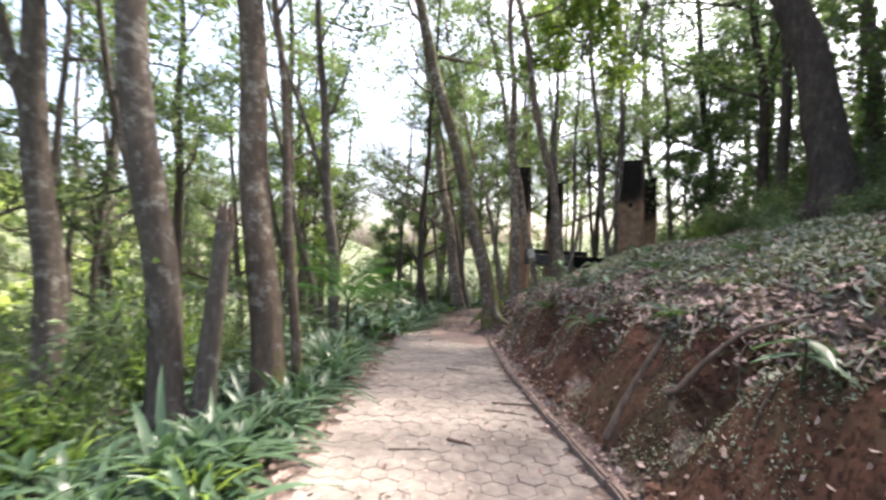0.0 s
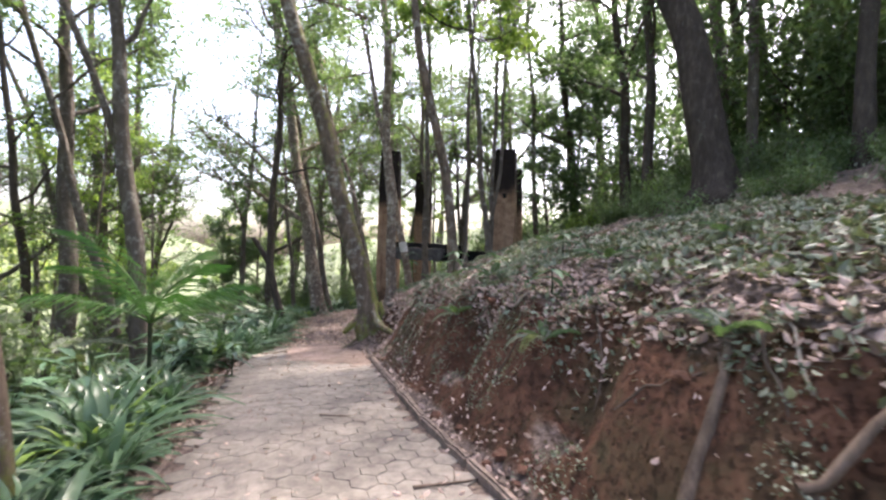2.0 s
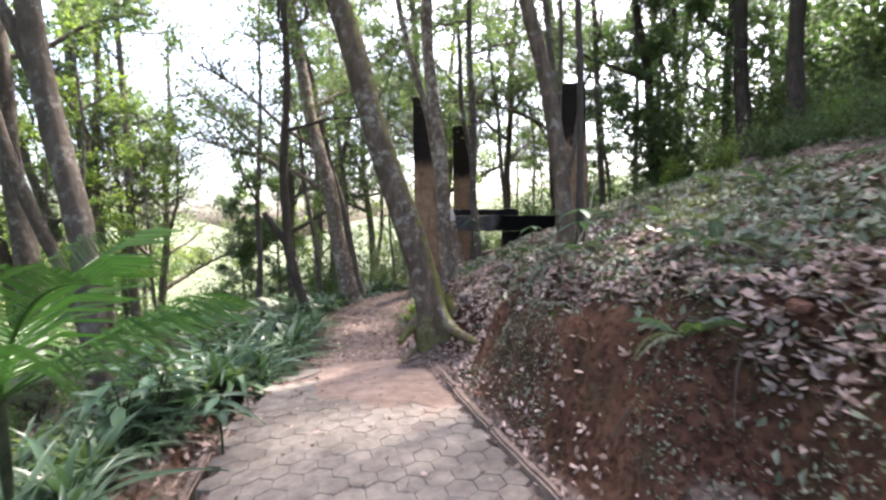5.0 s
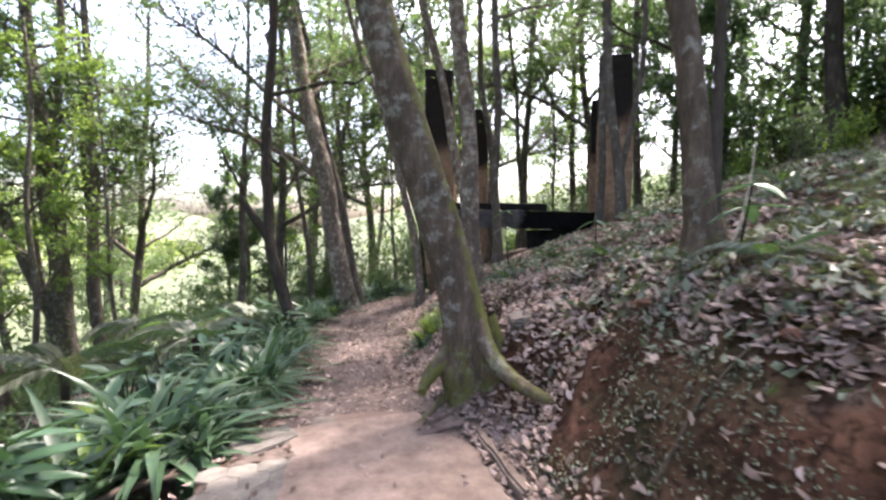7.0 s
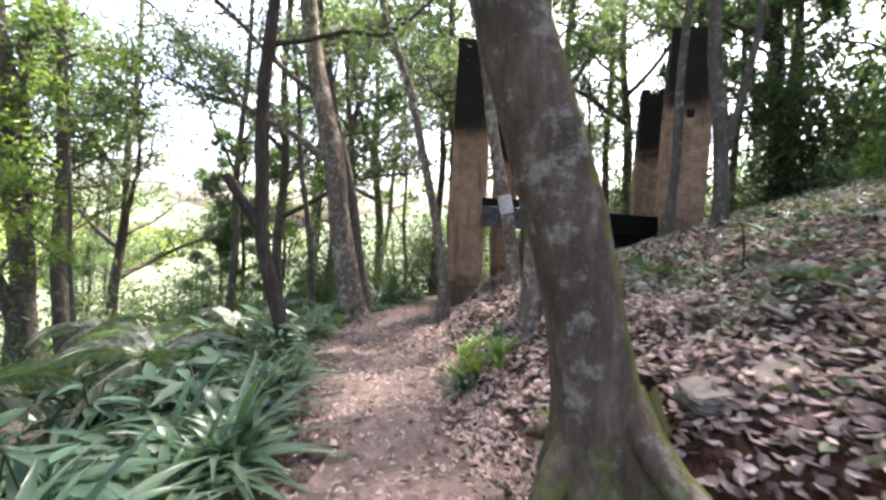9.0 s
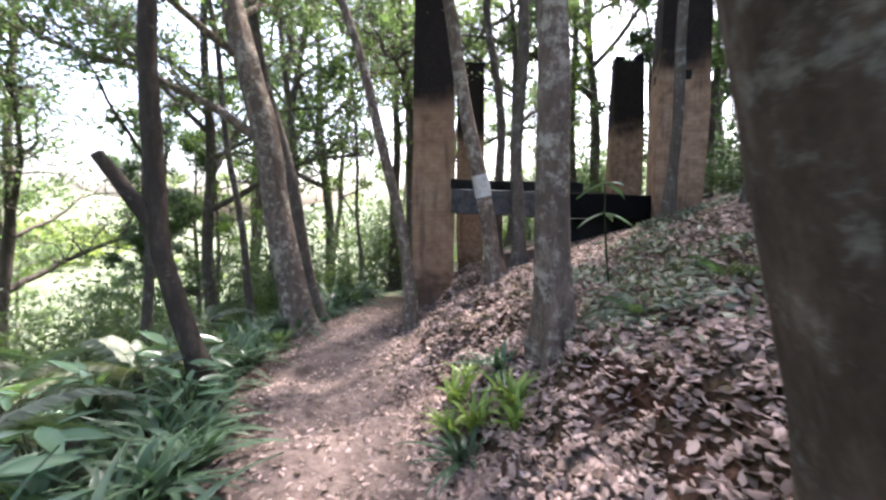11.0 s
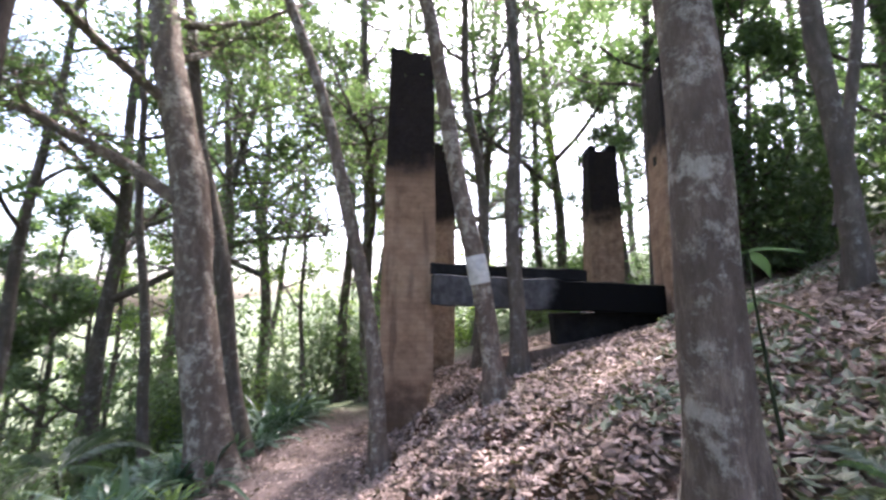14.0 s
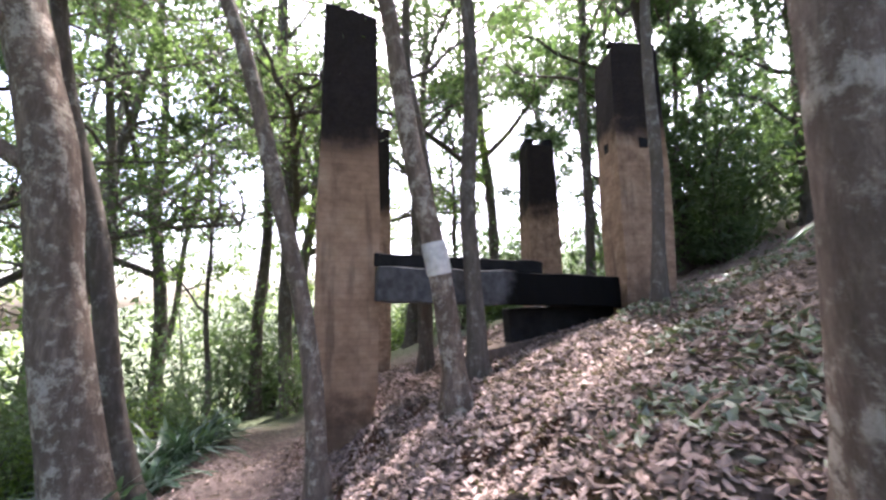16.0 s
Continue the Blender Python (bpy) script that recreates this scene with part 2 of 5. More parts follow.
PALM = leaf_material("palm_leaf", (0.025, 0.065, 0.014), (0.07, 0.145, 0.03), 0.22, 0.45, glow=(0.07, 0.22, 0.03))
DRY = leaf_material("dead_leaf", (0.1, 0.067, 0.055), (0.45, 0.335, 0.292), 0.08, 0.8)
TRAIL = two_tone("trodden_earth", (0.085, 0.061, 0.05), (0.23, 0.172, 0.146), 9.0, 0.95, 0.9, 0.04, coords="World")
EARTH = two_tone("washed_red_earth", (0.15, 0.105, 0.083), (0.31, 0.232, 0.19), 7.0, 0.95, 0.6, 0.012, coords="World")
CLOD = two_tone("clay_clod", (0.05, 0.027, 0.019), (0.17, 0.085, 0.056), 9.0, 0.95, 0.7, 0.02)
GROUND = ground_material()
PAVER = two_tone("paving_concrete", (0.11, 0.095, 0.08), (0.262, 0.229, 0.195), 9.0, 0.85, 0.5, 0.006, 0.14, coords="World")
wash_over(PAVER)
KERB = two_tone("kerb_concrete", (0.1, 0.075, 0.06), (0.25, 0.19, 0.155), 10.0, 0.9, 0.6, 0.01, 0.3, coords="World")
STONE = two_tone("field_stone", (0.09, 0.075, 0.062), (0.21, 0.18, 0.155), 7.0)
WOOD_DEAD = two_tone("dead_wood", (0.05, 0.036, 0.027), (0.17, 0.125, 0.095), 14.0, 0.9, 0.6, 0.01, stretch=(1, 1, 0.3))
TWIG_PALE = two_tone("pale_twig", (0.2, 0.165, 0.13), (0.4, 0.34, 0.28), 14.0)
SOOTED = two_tone("sooted_concrete", (0.005, 0.005, 0.005), (0.019, 0.0175, 0.017), 6.0)
STEM = two_tone("green_stem", (0.014, 0.019, 0.01), (0.045, 0.055, 0.026), 20.0)
HUT_WALL = two_tone("whitewash", (0.5, 0.49, 0.46), (0.72, 0.71, 0.68), 3.0)
HUT_ROOF = two_tone("roof_tile", (0.16, 0.08, 0.055), (0.3, 0.16, 0.11), 4.0)

# ---- the lie of the land ----
def lerp_table(v, table):
    """Piecewise linear reading of a small table of pairs."""
    if v <= table[0][0]:
        return table[0][1]
    for (a, p), (b, q) in zip(table, table[1:]):
        if v <= b:
            return p + (q - p) * (v - a) / (b - a)
    return table[-1][1]


def smooth(a, b, v):
    k = min(1.0, max(0.0, (v - a) / (b - a)))
    return k * k * (3 - 2 * k)


PATH_Z = [(-30, 1.0), (0, 0.03), (4, -0.17), (9.5, -0.47), (12, -0.62), (17, -0.88), (21, -1.2), (40, -4.0)]
PATH_R = [(-30, 1.6), (0, 1.28), (2.7, 1.2), (4.3, 1.09), (5.8, 1.02), (8.4, 1.04), (9.5, 1.12), (11, 1.05), (13, 1.25), (15, 1.75), (17, 2.4), (18, 2.9), (21, 4.0), (40, 11.0)]
PATH_L = [(-30, -0.7), (0, -0.97), (8.3, -0.99), (9.5, -0.8), (10.3, -0.5), (11.5, -0.15), (13, -0.1), (15, 0.1), (17, 0.9), (19, 2.1), (21, 3.2), (40, 10.0)]
CUT = [(0.0, 0.0), (0.14, 0.04), (0.3, 0.3), (0.6, 0.82), (0.8, 1.08), (1.05, 1.2), (2.0, 1.6), (3.0, 1.95), (4.5, 2.25), (6, 2.75), (8, 3.6), (14, 6.6), (30, 14), (60, 20), (400, 60)]
SOFT = [(0.0, 0.0), (0.3, 0.16), (1.1, 0.72), (1.5, 0.93), (2.6, 1.35), (4.45, 1.92), (7, 2.55), (10, 3.5), (14, 5.2), (30, 12), (60, 19), (400, 60)]
RISE = [(9, 1.12), (10.5, 1.12), (12.8, 1.06), (15, 0.85), (18, 0.8)]
FALL = [(0.0, 0.0), (0.15, 0.06), (1.0, 0.16), (2.0, 0.38), (5.0, 1.25), (12, 3.9), (25, 8), (50, 11), (90, 4), (140, -14), (250, -40), (400, -60)]


def ground_z(x, y):
    """Height of the hillside: the trail, the cut bank above it and the fall below it."""
    z, r, l = lerp_table(y, PATH_Z), lerp_table(y, PATH_R), lerp_table(y, PATH_L)
    if x > r:
        k = smooth(8.0, 12.0, y)
        return z + (1 - k) * lerp_table(x - r, CUT) + k * lerp_table(x - r, SOFT) * lerp_table(y, RISE)
    if x < l:
        return z - lerp_table(l - x, FALL)
    return z


def near_wobble(x, y):
    """Small unevenness of the forest floor, none on the paved strip."""
    l, r = lerp_table(y, PATH_L), lerp_table(y, PATH_R)
    off = max(l - x, x - r, (y - 9.9) * 0.6 if l <= x <= r else -1, 0.0)
    k = smooth(0.0, 0.5, off)
    n1 = noise.noise((x * 0.9, y * 0.9, 3.1)) * 0.11 + noise.noise((x * 2.7, y * 2.7, 7.7)) * 0.06 + noise.noise((x * 7, y * 7, 1.7)) * 0.022
    lumps = 0.0
    if x > r:
        lumps = (noise.noise((x * 2.0, y * 2.3, 11.0)) * 0.17 + noise.noise((x * 6.0, y * 5.0, 2.0)) * 0.1 + noise.noise((x * 4.5, y * 11.0, 6.0)) * 0.06) * smooth(0.1, 0.5, x - r) * smooth(2.2, 0.9, x - r)
    trail = 0.0
    if y > 9.6 and l - 0.2 < x < r + 0.3:
        trail = (-0.04 * math.sin(y * 5.2 + 1.2 * noise.noise((x * 1.5, y * 0.8, 2.0))) - 0.05) * smooth(9.6, 10.4, y)
    dents = 0.0
    for dx, dy in ((1.8, 2.75), (1.64, 4.45), (1.62, 6.1)):
        dents -= 0.5 * math.exp(-(((x - dx) / 0.18) ** 2 + ((y - dy) / 0.26) ** 2))
    mound = dents + 0.3 * math.exp(-((x - 1.3) ** 2 + (y - 10.15) ** 2) / 0.16)
    return n1 * k * smooth(60, 20, abs(x)) + lumps + trail + mound


def ground_at(x, y):
    return ground_z(x, y) + near_wobble(x, y)


def mesh_from(name, verts, loops, sizes):
    """A mesh from arrays: corners, corner numbers and the corner count of each face."""
    me = bpy.data.meshes.new(name)
    verts, loops, sizes = np.asarray(verts, np.float32), np.asarray(loops, np.int32), np.asarray(sizes, np.int32)
    me.vertices.add(len(verts))
    me.vertices.foreach_set("co", verts.ravel())
    me.loops.add(len(loops))
    me.loops.foreach_set("vertex_index", loops)
    me.polygons.add(len(sizes))
    me.polygons.foreach_set("loop_start", np.concatenate(([0], np.cumsum(sizes)[:-1])).astype(np.int32))
    me.polygons.foreach_set("loop_total", sizes)
    me.update(calc_edges=True)
    me.validate()
    return me


def shade(me, smooth_faces=True):
    me.polygons.foreach_set("use_smooth", [smooth_faces] * len(me.polygons))
    return me


def put(name, me, mat, parent=None, label="", m=None):
    """Links a mesh as one object, under a thing or a part where one is given."""
    ob = new(name, me)
    if not me.materials:
        me.materials.append(mat)
    if parent:
        ob.parent = parent
    if m is not None:
        ob.matrix_basis = m
    if label:
        ob["label"] = label
    return ob


def part(name, bm, mat, parent, label=""):
    me = bpy.data.meshes.new(name)
    bm.to_mesh(me)
    bm.free()
    return put(name, me, mat, parent, label)


def thing(name, x, y, z, label, category, group="", kind="", rz=0.0):
    ob = new(name)
    ob.matrix_basis = pose(x, y, z, 0, 0, rz)
    return tagged(ob, label, category, group, kind)


class Soup:
    """Gathers corners and faces for one mesh."""

    def __init__(self):
        self.verts, self.loops, self.sizes, self.count = [], [], [], 0

    def add(self, verts, faces):
        """verts: n x 3; faces: m x k corner numbers."""
        verts, faces = np.asarray(verts, float), np.asarray(faces, int)
        self.verts.append(verts)
        self.loops.append((faces + self.count).ravel())
        self.sizes.append(np.full(len(faces), faces.shape[1]))
        self.count += len(verts)

    def mesh(self, name, smooth_faces=False):
        return shade(mesh_from(name, np.concatenate(self.verts), np.concatenate(self.loops), np.concatenate(self.sizes)), smooth_faces)


def tube(soup, points, radii, sides=8, lobes=None):
    """A round tube along points; lobes(k, angle) scales the radius for roots and knots."""
    pts = np.asarray(points, float)
    n = len(pts)
    tang = np.gradient(pts, axis=0)
    tang /= np.linalg.norm(tang, axis=1)[:, None] + 1e-9
    ref = np.array([1.0, 0.0, 0.0]) if abs(tang[0][0]) < 0.8 else np.array([0.0, 1.0, 0.0])
    u = np.cross(tang, ref)
    u /= np.linalg.norm(u, axis=1)[:, None] + 1e-9
    v = np.cross(tang, u)
    ang = np.linspace(0, 2 * math.pi, sides, endpoint=False)
    rad = np.asarray(radii, float)[:, None] * np.ones((1, sides))
    if lobes is not None:
        rad = rad * lobes(np.arange(n)[:, None], ang[None, :])
    ring = pts[:, None, :] + rad[:, :, None] * (np.cos(ang)[None, :, None] * u[:, None, :] + np.sin(ang)[None, :, None] * v[:, None, :])
    i, j = np.meshgrid(np.arange(n - 1), np.arange(sides), indexing="ij")
    k = (j + 1) % sides
    faces = np.stack([i * sides + j, i * sides + k, (i + 1) * sides + k, (i + 1) * sides + j], -1).reshape(-1, 4)
    soup.add(ring.reshape(-1, 3), faces[:, ::-1])
    soup.add(ring[-1], [list(range(sides))[::-1]])


def leaf_cloud(soup, centres, size, rng, droop=0.35, spread=0.35, width=0.42):
    """Folded leaves of two triangles each at the given centres."""
    c = np.asarray(centres, float)
    n = len(c)
    a = rng.uniform(0, 2 * math.pi, n)
    p = rng.normal(-droop, 0.55, n)
    roll = rng.normal(0, 0.7, n)
    length = size * rng.uniform(0.6, 1.35, n)
    d = np.stack([np.cos(a) * np.cos(p), np.sin(a) * np.cos(p), np.sin(p)], 1)
    side = np.stack([-np.sin(a), np.cos(a), np.zeros(n)], 1)
    upv = np.cross(d, side)
    s2 = side * np.cos(roll)[:, None] + upv * np.sin(roll)[:, None]
    u2 = np.cross(s2, d)
    w = (length * width)[:, None]
    ln = length[:, None]
    base, tip = c - d * ln * 0.5, c + d * ln * 0.5
    left, right = c + s2 * w * 0.5 + u2 * ln * 0.08, c - s2 * w * 0.5 + u2 * ln * 0.08
    verts = np.stack([base, left, tip, right], 1).reshape(-1, 3)
    k = np.arange(n)[:, None] * 4
    faces = np.concatenate([k + [0, 1, 2], k + [0, 2, 3]], 1).reshape(-1, 3)
    soup.add(verts, faces)


def flat_leaves(soup, centres, size, rng, droop=0.0, width=0.5):
    """Curled dead leaves with a rounded outline, six corners each."""
    c = np.asarray(centres, float)
    n = len(c)
    a, p, roll = rng.uniform(0, 2 * math.pi, n), rng.normal(-droop, 0.4, n), rng.normal(0, 0.45, n)
    ln = (size * rng.uniform(0.55, 1.4, n))[:, None]
    d = np.stack([np.cos(a) * np.cos(p), np.sin(a) * np.cos(p), np.sin(p)], 1)
    side = np.stack([-np.sin(a), np.cos(a), np.zeros(n)], 1)
    s2 = side * np.cos(roll)[:, None] + np.cross(d, side) * np.sin(roll)[:, None]
    u2 = np.cross(s2, d)
    w = ln * width * rng.uniform(0.7, 1.2, n)[:, None]
    curl = ln * rng.uniform(0.02, 0.2, n)[:, None]
    ring = [c - d * ln * 0.5 - u2 * curl * 0.5, c - d * ln * 0.22 + s2 * w * 0.42 + u2 * curl, c + d * ln * 0.16 + s2 * w * 0.46 + u2 * curl * 0.7,
            c + d * ln * 0.5 + u2 * curl * 0.2, c + d * ln * 0.16 - s2 * w * 0.46 + u2 * curl * 0.7, c - d * ln * 0.22 - s2 * w * 0.42 + u2 * curl]
    k = np.arange(n)[:, None] * 6
    soup.add(np.stack(ring, 1).reshape(-1, 3), np.concatenate([k + [0, 1, 2, 3], k + [0, 3, 4, 5]], 1).reshape(-1, 4))


def bend_line(rng, start, way, length, steps, wander, lift=0.0):
    """A wandering line for a limb or twig."""
    pts = [np.array(start, float)]
    d = np.array(way, float)
    d /= np.linalg.norm(d)
    for _ in range(steps):
        d = d + rng.normal(0, wander, 3) + [0, 0, lift]
        d /= np.linalg.norm(d)
        pts.append(pts[-1] + d * length / steps)
    return np.array(pts)


def build_tree(seed, lean, bend, radius, height, first_limb, limbs=10, leaves=4200, leaf=0.142, leaf_mat=None, bark=None, reach=2.6,
               bow=4.0, detail=12, wiggle=0.04, sink=0.35, stub=None, fork=None, flare_by=0.5, twigs=2, split=False, roots=(), kink=None, boughs=(), spread=0.42):
    """An Empty with a trunk (and its limbs) and a crown of leaves round the twigs."""
    rng = np.random.default_rng(seed)
    root = new("tree")
    lean, bend = np.array(lean), np.array(bend)

    def axis(h):
        e = min(h, bow)
        off = lean * h + bend * e * e + (bend * 2 * bow + 0 * lean) * 0.6 * max(0.0, h - bow)
        wob = wiggle * np.array([math.sin(h * 1.7 + seed), math.cos(h * 1.3 + seed * 2)]) * min(1.0, h / 2)
        if kink:
            off = off + np.array(kink[1:]) * max(0.0, h - kink[0])
        return np.array([off[0] + wob[0], off[1] + wob[1], h])

    hs = np.concatenate(([-sink, -0.1, 0.0, 0.08, 0.18, 0.32, 0.5], np.arange(0.8, 5.0, 0.32), np.arange(5.0, height, 0.7)))
    pts = np.array([axis(h) for h in hs])
    taper = np.clip(1 - 0.75 * np.clip(hs, 0, None) / height, 0.06, 1)
    flare = 1 + flare_by * np.exp(-np.clip(hs, 0, None) / 0.22)
    phase = rng.uniform(0, 6.28)
    knots = rng.normal(0, 0.03, (len(hs), 1))

    def lobes(k, ang):
        near = np.exp(-np.clip(hs[k], 0, None) / 0.3)
        return 1 + 0.28 * near * np.cos(5 * ang + phase + 0.7 * np.sin(ang)) + 0.035 * np.cos(3 * ang + hs[k] * 1.1) + 0.02 * np.sin(7 * ang + hs[k] * 4.0) + knots[k, 0]

    wood, cloud = Soup(), Soup()
    tube(wood, pts, radius * taper * flare, detail, lobes)
    for a, ln, r in roots:
        a = math.radians(a)
        s = np.linspace(0, 1, 9)
        out = radius * 0.45 + ln * s
        turn = a + 0.35 * s * s
        tube(wood, np.stack([out * np.cos(turn), out * np.sin(turn), 0.38 * np.exp(-4.5 * s) - 0.02 - 0.12 * s * s], 1), r * (1.1 - 0.75 * s), 9)
    tips = []
    if fork:
        fh, fx, fy, fr = fork
        f0 = axis(fh)
        line = [f0 + np.array([fx, fy, 1.0]) * s + np.array([0.1 * math.sin(s), 0.08 * math.cos(s * 1.4), 0]) for s in np.linspace(0, height * 0.9 - fh, 14)]
        tube(wood, line, np.linspace(fr, fr * 0.25, 14), 9)
        tips.extend(line[6:])
    if stub:
        sh, sx, sy, sr, sl = stub
        s0 = axis(sh)
        tube(wood, [s0 + np.array([sx, sy, 0.9]) * s * sl for s in np.linspace(0, 1, 6)], np.linspace(sr * 1.1, sr * 0.8, 6), 9)
    branches = []
    for bh, bx, by, bz, bl, br in boughs:
        bough = Soup() if split else wood
        branches.append(bough)
        line = bend_line(rng, axis(bh), (bx, by, bz), bl, 10, 0.11)
        tube(bough, line, np.linspace(br, 0.02, 11), 8)
        for j in range(3, 11):
            for _ in range(3):
                side = bend_line(rng, line[j], rng.normal(0, 1, 3) * [1, 1, 0.5] + np.array([bx, by, bz]) * 0.6 + [0, 0, 0.3], bl * rng.uniform(0.2, 0.36), 6, 0.25)
                tube(bough, side, np.linspace(0.02, 0.006, 7), 5)
                for q in range(2, 7):
                    tw = bend_line(rng, side[q], rng.normal(0, 1, 3) * [1, 1, 0.4] + [0, 0, 0.2], rng.uniform(0.25, 0.6), 3, 0.3)
                    tube(bough, tw, np.linspace(0.008, 0.004, 4), 3)
                    tips.extend(tw[1:])
    for k in range(limbs):
        bough = Soup() if split else wood
        branches.append(bough)
        h = first_limb + (height - first_limb) * ((k + rng.uniform(0, 0.8)) / limbs)
        a = k * 2.4 + rng.uniform(-0.5, 0.5)
        ln = reach * rng.uniform(0.6, 1.15) * (1.15 - 0.55 * (h - first_limb) / (height - first_limb + 0.01))
        r0 = radius * 0.34 * np.clip(1 - 0.75 * h / height, 0.15, 1) + 0.012
        line = bend_line(rng, axis(h), (math.cos(a), math.sin(a), rng.uniform(0.25, 0.9)), ln, 7, 0.2, 0.05)
        tube(bough, line, np.linspace(r0, 0.012, 8), 6)
        for j in range(3, 8):
            for _ in range(twigs):
                tw = bend_line(rng, line[j], rng.normal(0, 1, 3) * [1, 1, 0.5] + [0, 0, 0.25], rng.uniform(0.4, 0.95) * reach / 2.6, 3, 0.3)
                tube(bough, tw, np.linspace(0.011, 0.005, 4), 3)
                tips.extend(tw[1:])
    tips = np.array(tips)
    bearing = tips[rng.random(len(tips)) < spread]
    pick = bearing[rng.integers(0, len(bearing), leaves)]
    leaf_cloud(cloud, pick + rng.normal(0, 0.2 * reach / 2.6, (leaves, 3)) * [1, 1, 0.7], leaf, rng)
    trunk = put("trunk", wood.mesh("trunk", True), bark or BARK, root)
    if split:
        for bough in branches:
            put("limb", bough.mesh("limb", True), bark or BARK, trunk)
    put("crown", cloud.mesh("crown"), leaf_mat or LEAF, root)
    return root


def plant_tree(label, x, y, lean, bend, radius, height, first_limb, seed, z=None, **more):
    t = build_tree(seed, lean, bend, radius, height, first_limb, split=True, **more)
    t.matrix_basis = pose(x, y, ground_at(x, y) if z is None else z)
    return tagged(t, label, "tree", "trees along the trail")


# ---- ground: one sheet out to the horizon, finest round the trail ----
def spread_axis(lo, hi, fine, far):
    mid = list(np.arange(lo, hi, fine))
    left, right, d = [], [], fine
    p = lo
    while p > -far:
        d *= 1.17
        p -= d
        left.append(p)
    p, d = hi, fine
    while p < far:
        d *= 1.17
        p += d
        right.append(p)
    return np.array(left[::-1] + mid + right)


def build_ground():
    xs, ys = spread_axis(-5.0, 7.0, 0.085, 600), spread_axis(-1.0, 19.5, 0.1, 600)
    verts = np.zeros((len(ys), len(xs), 3))
    for j, y in enumerate(ys):
        l, r = lerp_table(y, PATH_L), lerp_table(y, PATH_R)
        for i, x in enumerate(xs):
            z = ground_at(x, y)
            if y < 9.75 and l - 0.02 < x < r + 0.02:
                z -= 0.011
            if 7.2 < y < 9.9 and l - 0.7 < x < l:
                z -= 0.34 * smooth(0.7, 0.3, l - x) * smooth(7.2, 8.0, y)
            verts[j, i] = x, y, z
    j, i = np.meshgrid(np.arange(len(ys) - 1), np.arange(len(xs) - 1), indexing="ij")
    a = (j * len(xs) + i).ravel()
    faces = np.stack([a, a + 1, a + 1 + len(xs), a + len(xs)], 1)
    s = Soup()
    s.add(verts.reshape(-1, 3), faces)
    tagged(put("ground", s.mesh("ground", True), GROUND), "reddish forest floor with a clay cut bank and leaf litter", "ground", kind="structure")


build_ground()

# ---- trees whose trunks can be told apart ----
TALL = "tall slender grey-barked tree rooted beside the trail"
plant_tree("grey-barked tree with a fork, standing among strap-leaved plants", -5.2, 5.8, (-0.05, -0.03), (0, 0), 0.2, 13, 5.5, 11, fork=(3.2, -0.22, -0.05, 0.1))
plant_tree("smooth brown-grey tree trunk beside a broken stump", -2.58, 4.12, (-0.055, -0.034), (-0.007, -0.004), 0.157, 13, 5.2, 12, bark=BARK)
plant_tree("stout grey tree with peeling bark at the path edge", -1.86, 4.75, (-0.085, 0.03), (-0.004, -0.002), 0.18, 14, 5.0, 13, bark=BARK_MOSS)
plant_tree("thin mossy sapling trunk against a stouter tree", -1.62, 4.95, (-0.05, -0.019), (-0.008, -0.002), 0.06, 9, 4.2, 14, bark=BARK_MOSS, limbs=5, leaves=900)
plant_tree("thin trunk leaning far out over the slope", -4.3, 6.9, (-0.15, -0.05), (-0.006, -0.004), 0.09, 9, 4.5, 15, limbs=5, leaves=1400)
plant_tree(TALL, -5.0, 14.0, (0.015, 0.006), (-0.007, -0.003), 0.2, 14, 5.5, 16, leaves=3400)
plant_tree("grey forked tree rising from the strap-leaved border", -2.58, 10.7, (-0.08, -0.025), (0, 0), 0.15, 13, 5.2, 17, fork=(3.2, -0.3, -0.05, 0.07), leaves=3200)
plant_tree("thin pale trunk leaning out over the slope", -3.67, 13.2, (-0.16, -0.05), (-0.013, -0.004), 0.11, 11, 5.0, 18, limbs=6, leaves=1800)
plant_tree("forked grey tree down the slope", -6.8, 21.6, (-0.045, -0.018), (0, 0), 0.3, 16, 7.5, 19, leaves=3600, reach=3.4, fork=(1.5, -0.26, -0.05, 0.18))
plant_tree("leaning lichen-spotted tree with a mossy flared base beside the trail", 1.24, 10.11, (-0.213, 0.071), (-0.012, 0.004), 0.185, 15, 6.2, 20, bark=BARK_GREEN_SIDE, detail=20, bow=4.2, leaves=3600, z=-0.06, flare_by=0.45, roots=((188, 0.5, 0.1), (-18, 0.5, 0.11), (-84, 1.05, 0.078), (80, 0.5, 0.08)))
plant_tree("stout straight tree with dark base beside the trail", 0.7, 17.08, (-0.12, 0.119), (-0.009, 0.0), 0.235, 16, 5.2, 21, detail=16, leaves=8000, leaf=0.088, reach=3.4, bark=BARK_LICHEN, spread=0.6, boughs=((3.1, -0.9, 0.42, 0.5, 4.2, 0.085), (4.3, -0.8, -0.2, 0.55, 3.6, 0.07), (5.0, 0.5, 0.6, 0.7, 3.0, 0.06)))
plant_tree(TALL, 1.12, 18.05, (-0.165, 0.076), (-0.003, 0), 0.12, 13, 5.0, 22, limbs=6)
plant_tree("very thin straight pole-like tree", -0.03, 19.6, (-0.1, -0.005), (0.002, 0), 0.08, 12, 5.0, 23, limbs=6, leaves=1800)
plant_tree("crooked dark tree with a broken side stub", -0.37, 14.68, (-0.282, 0.065), (0.0, 0.0), 0.105, 13, 4.0, 24, stub=(1.7, -0.55, 0.0, 0.075, 0.8), kink=(1.6, 0.33, -0.06), bark=BARK_DARK, leaves=3600, reach=3.0)
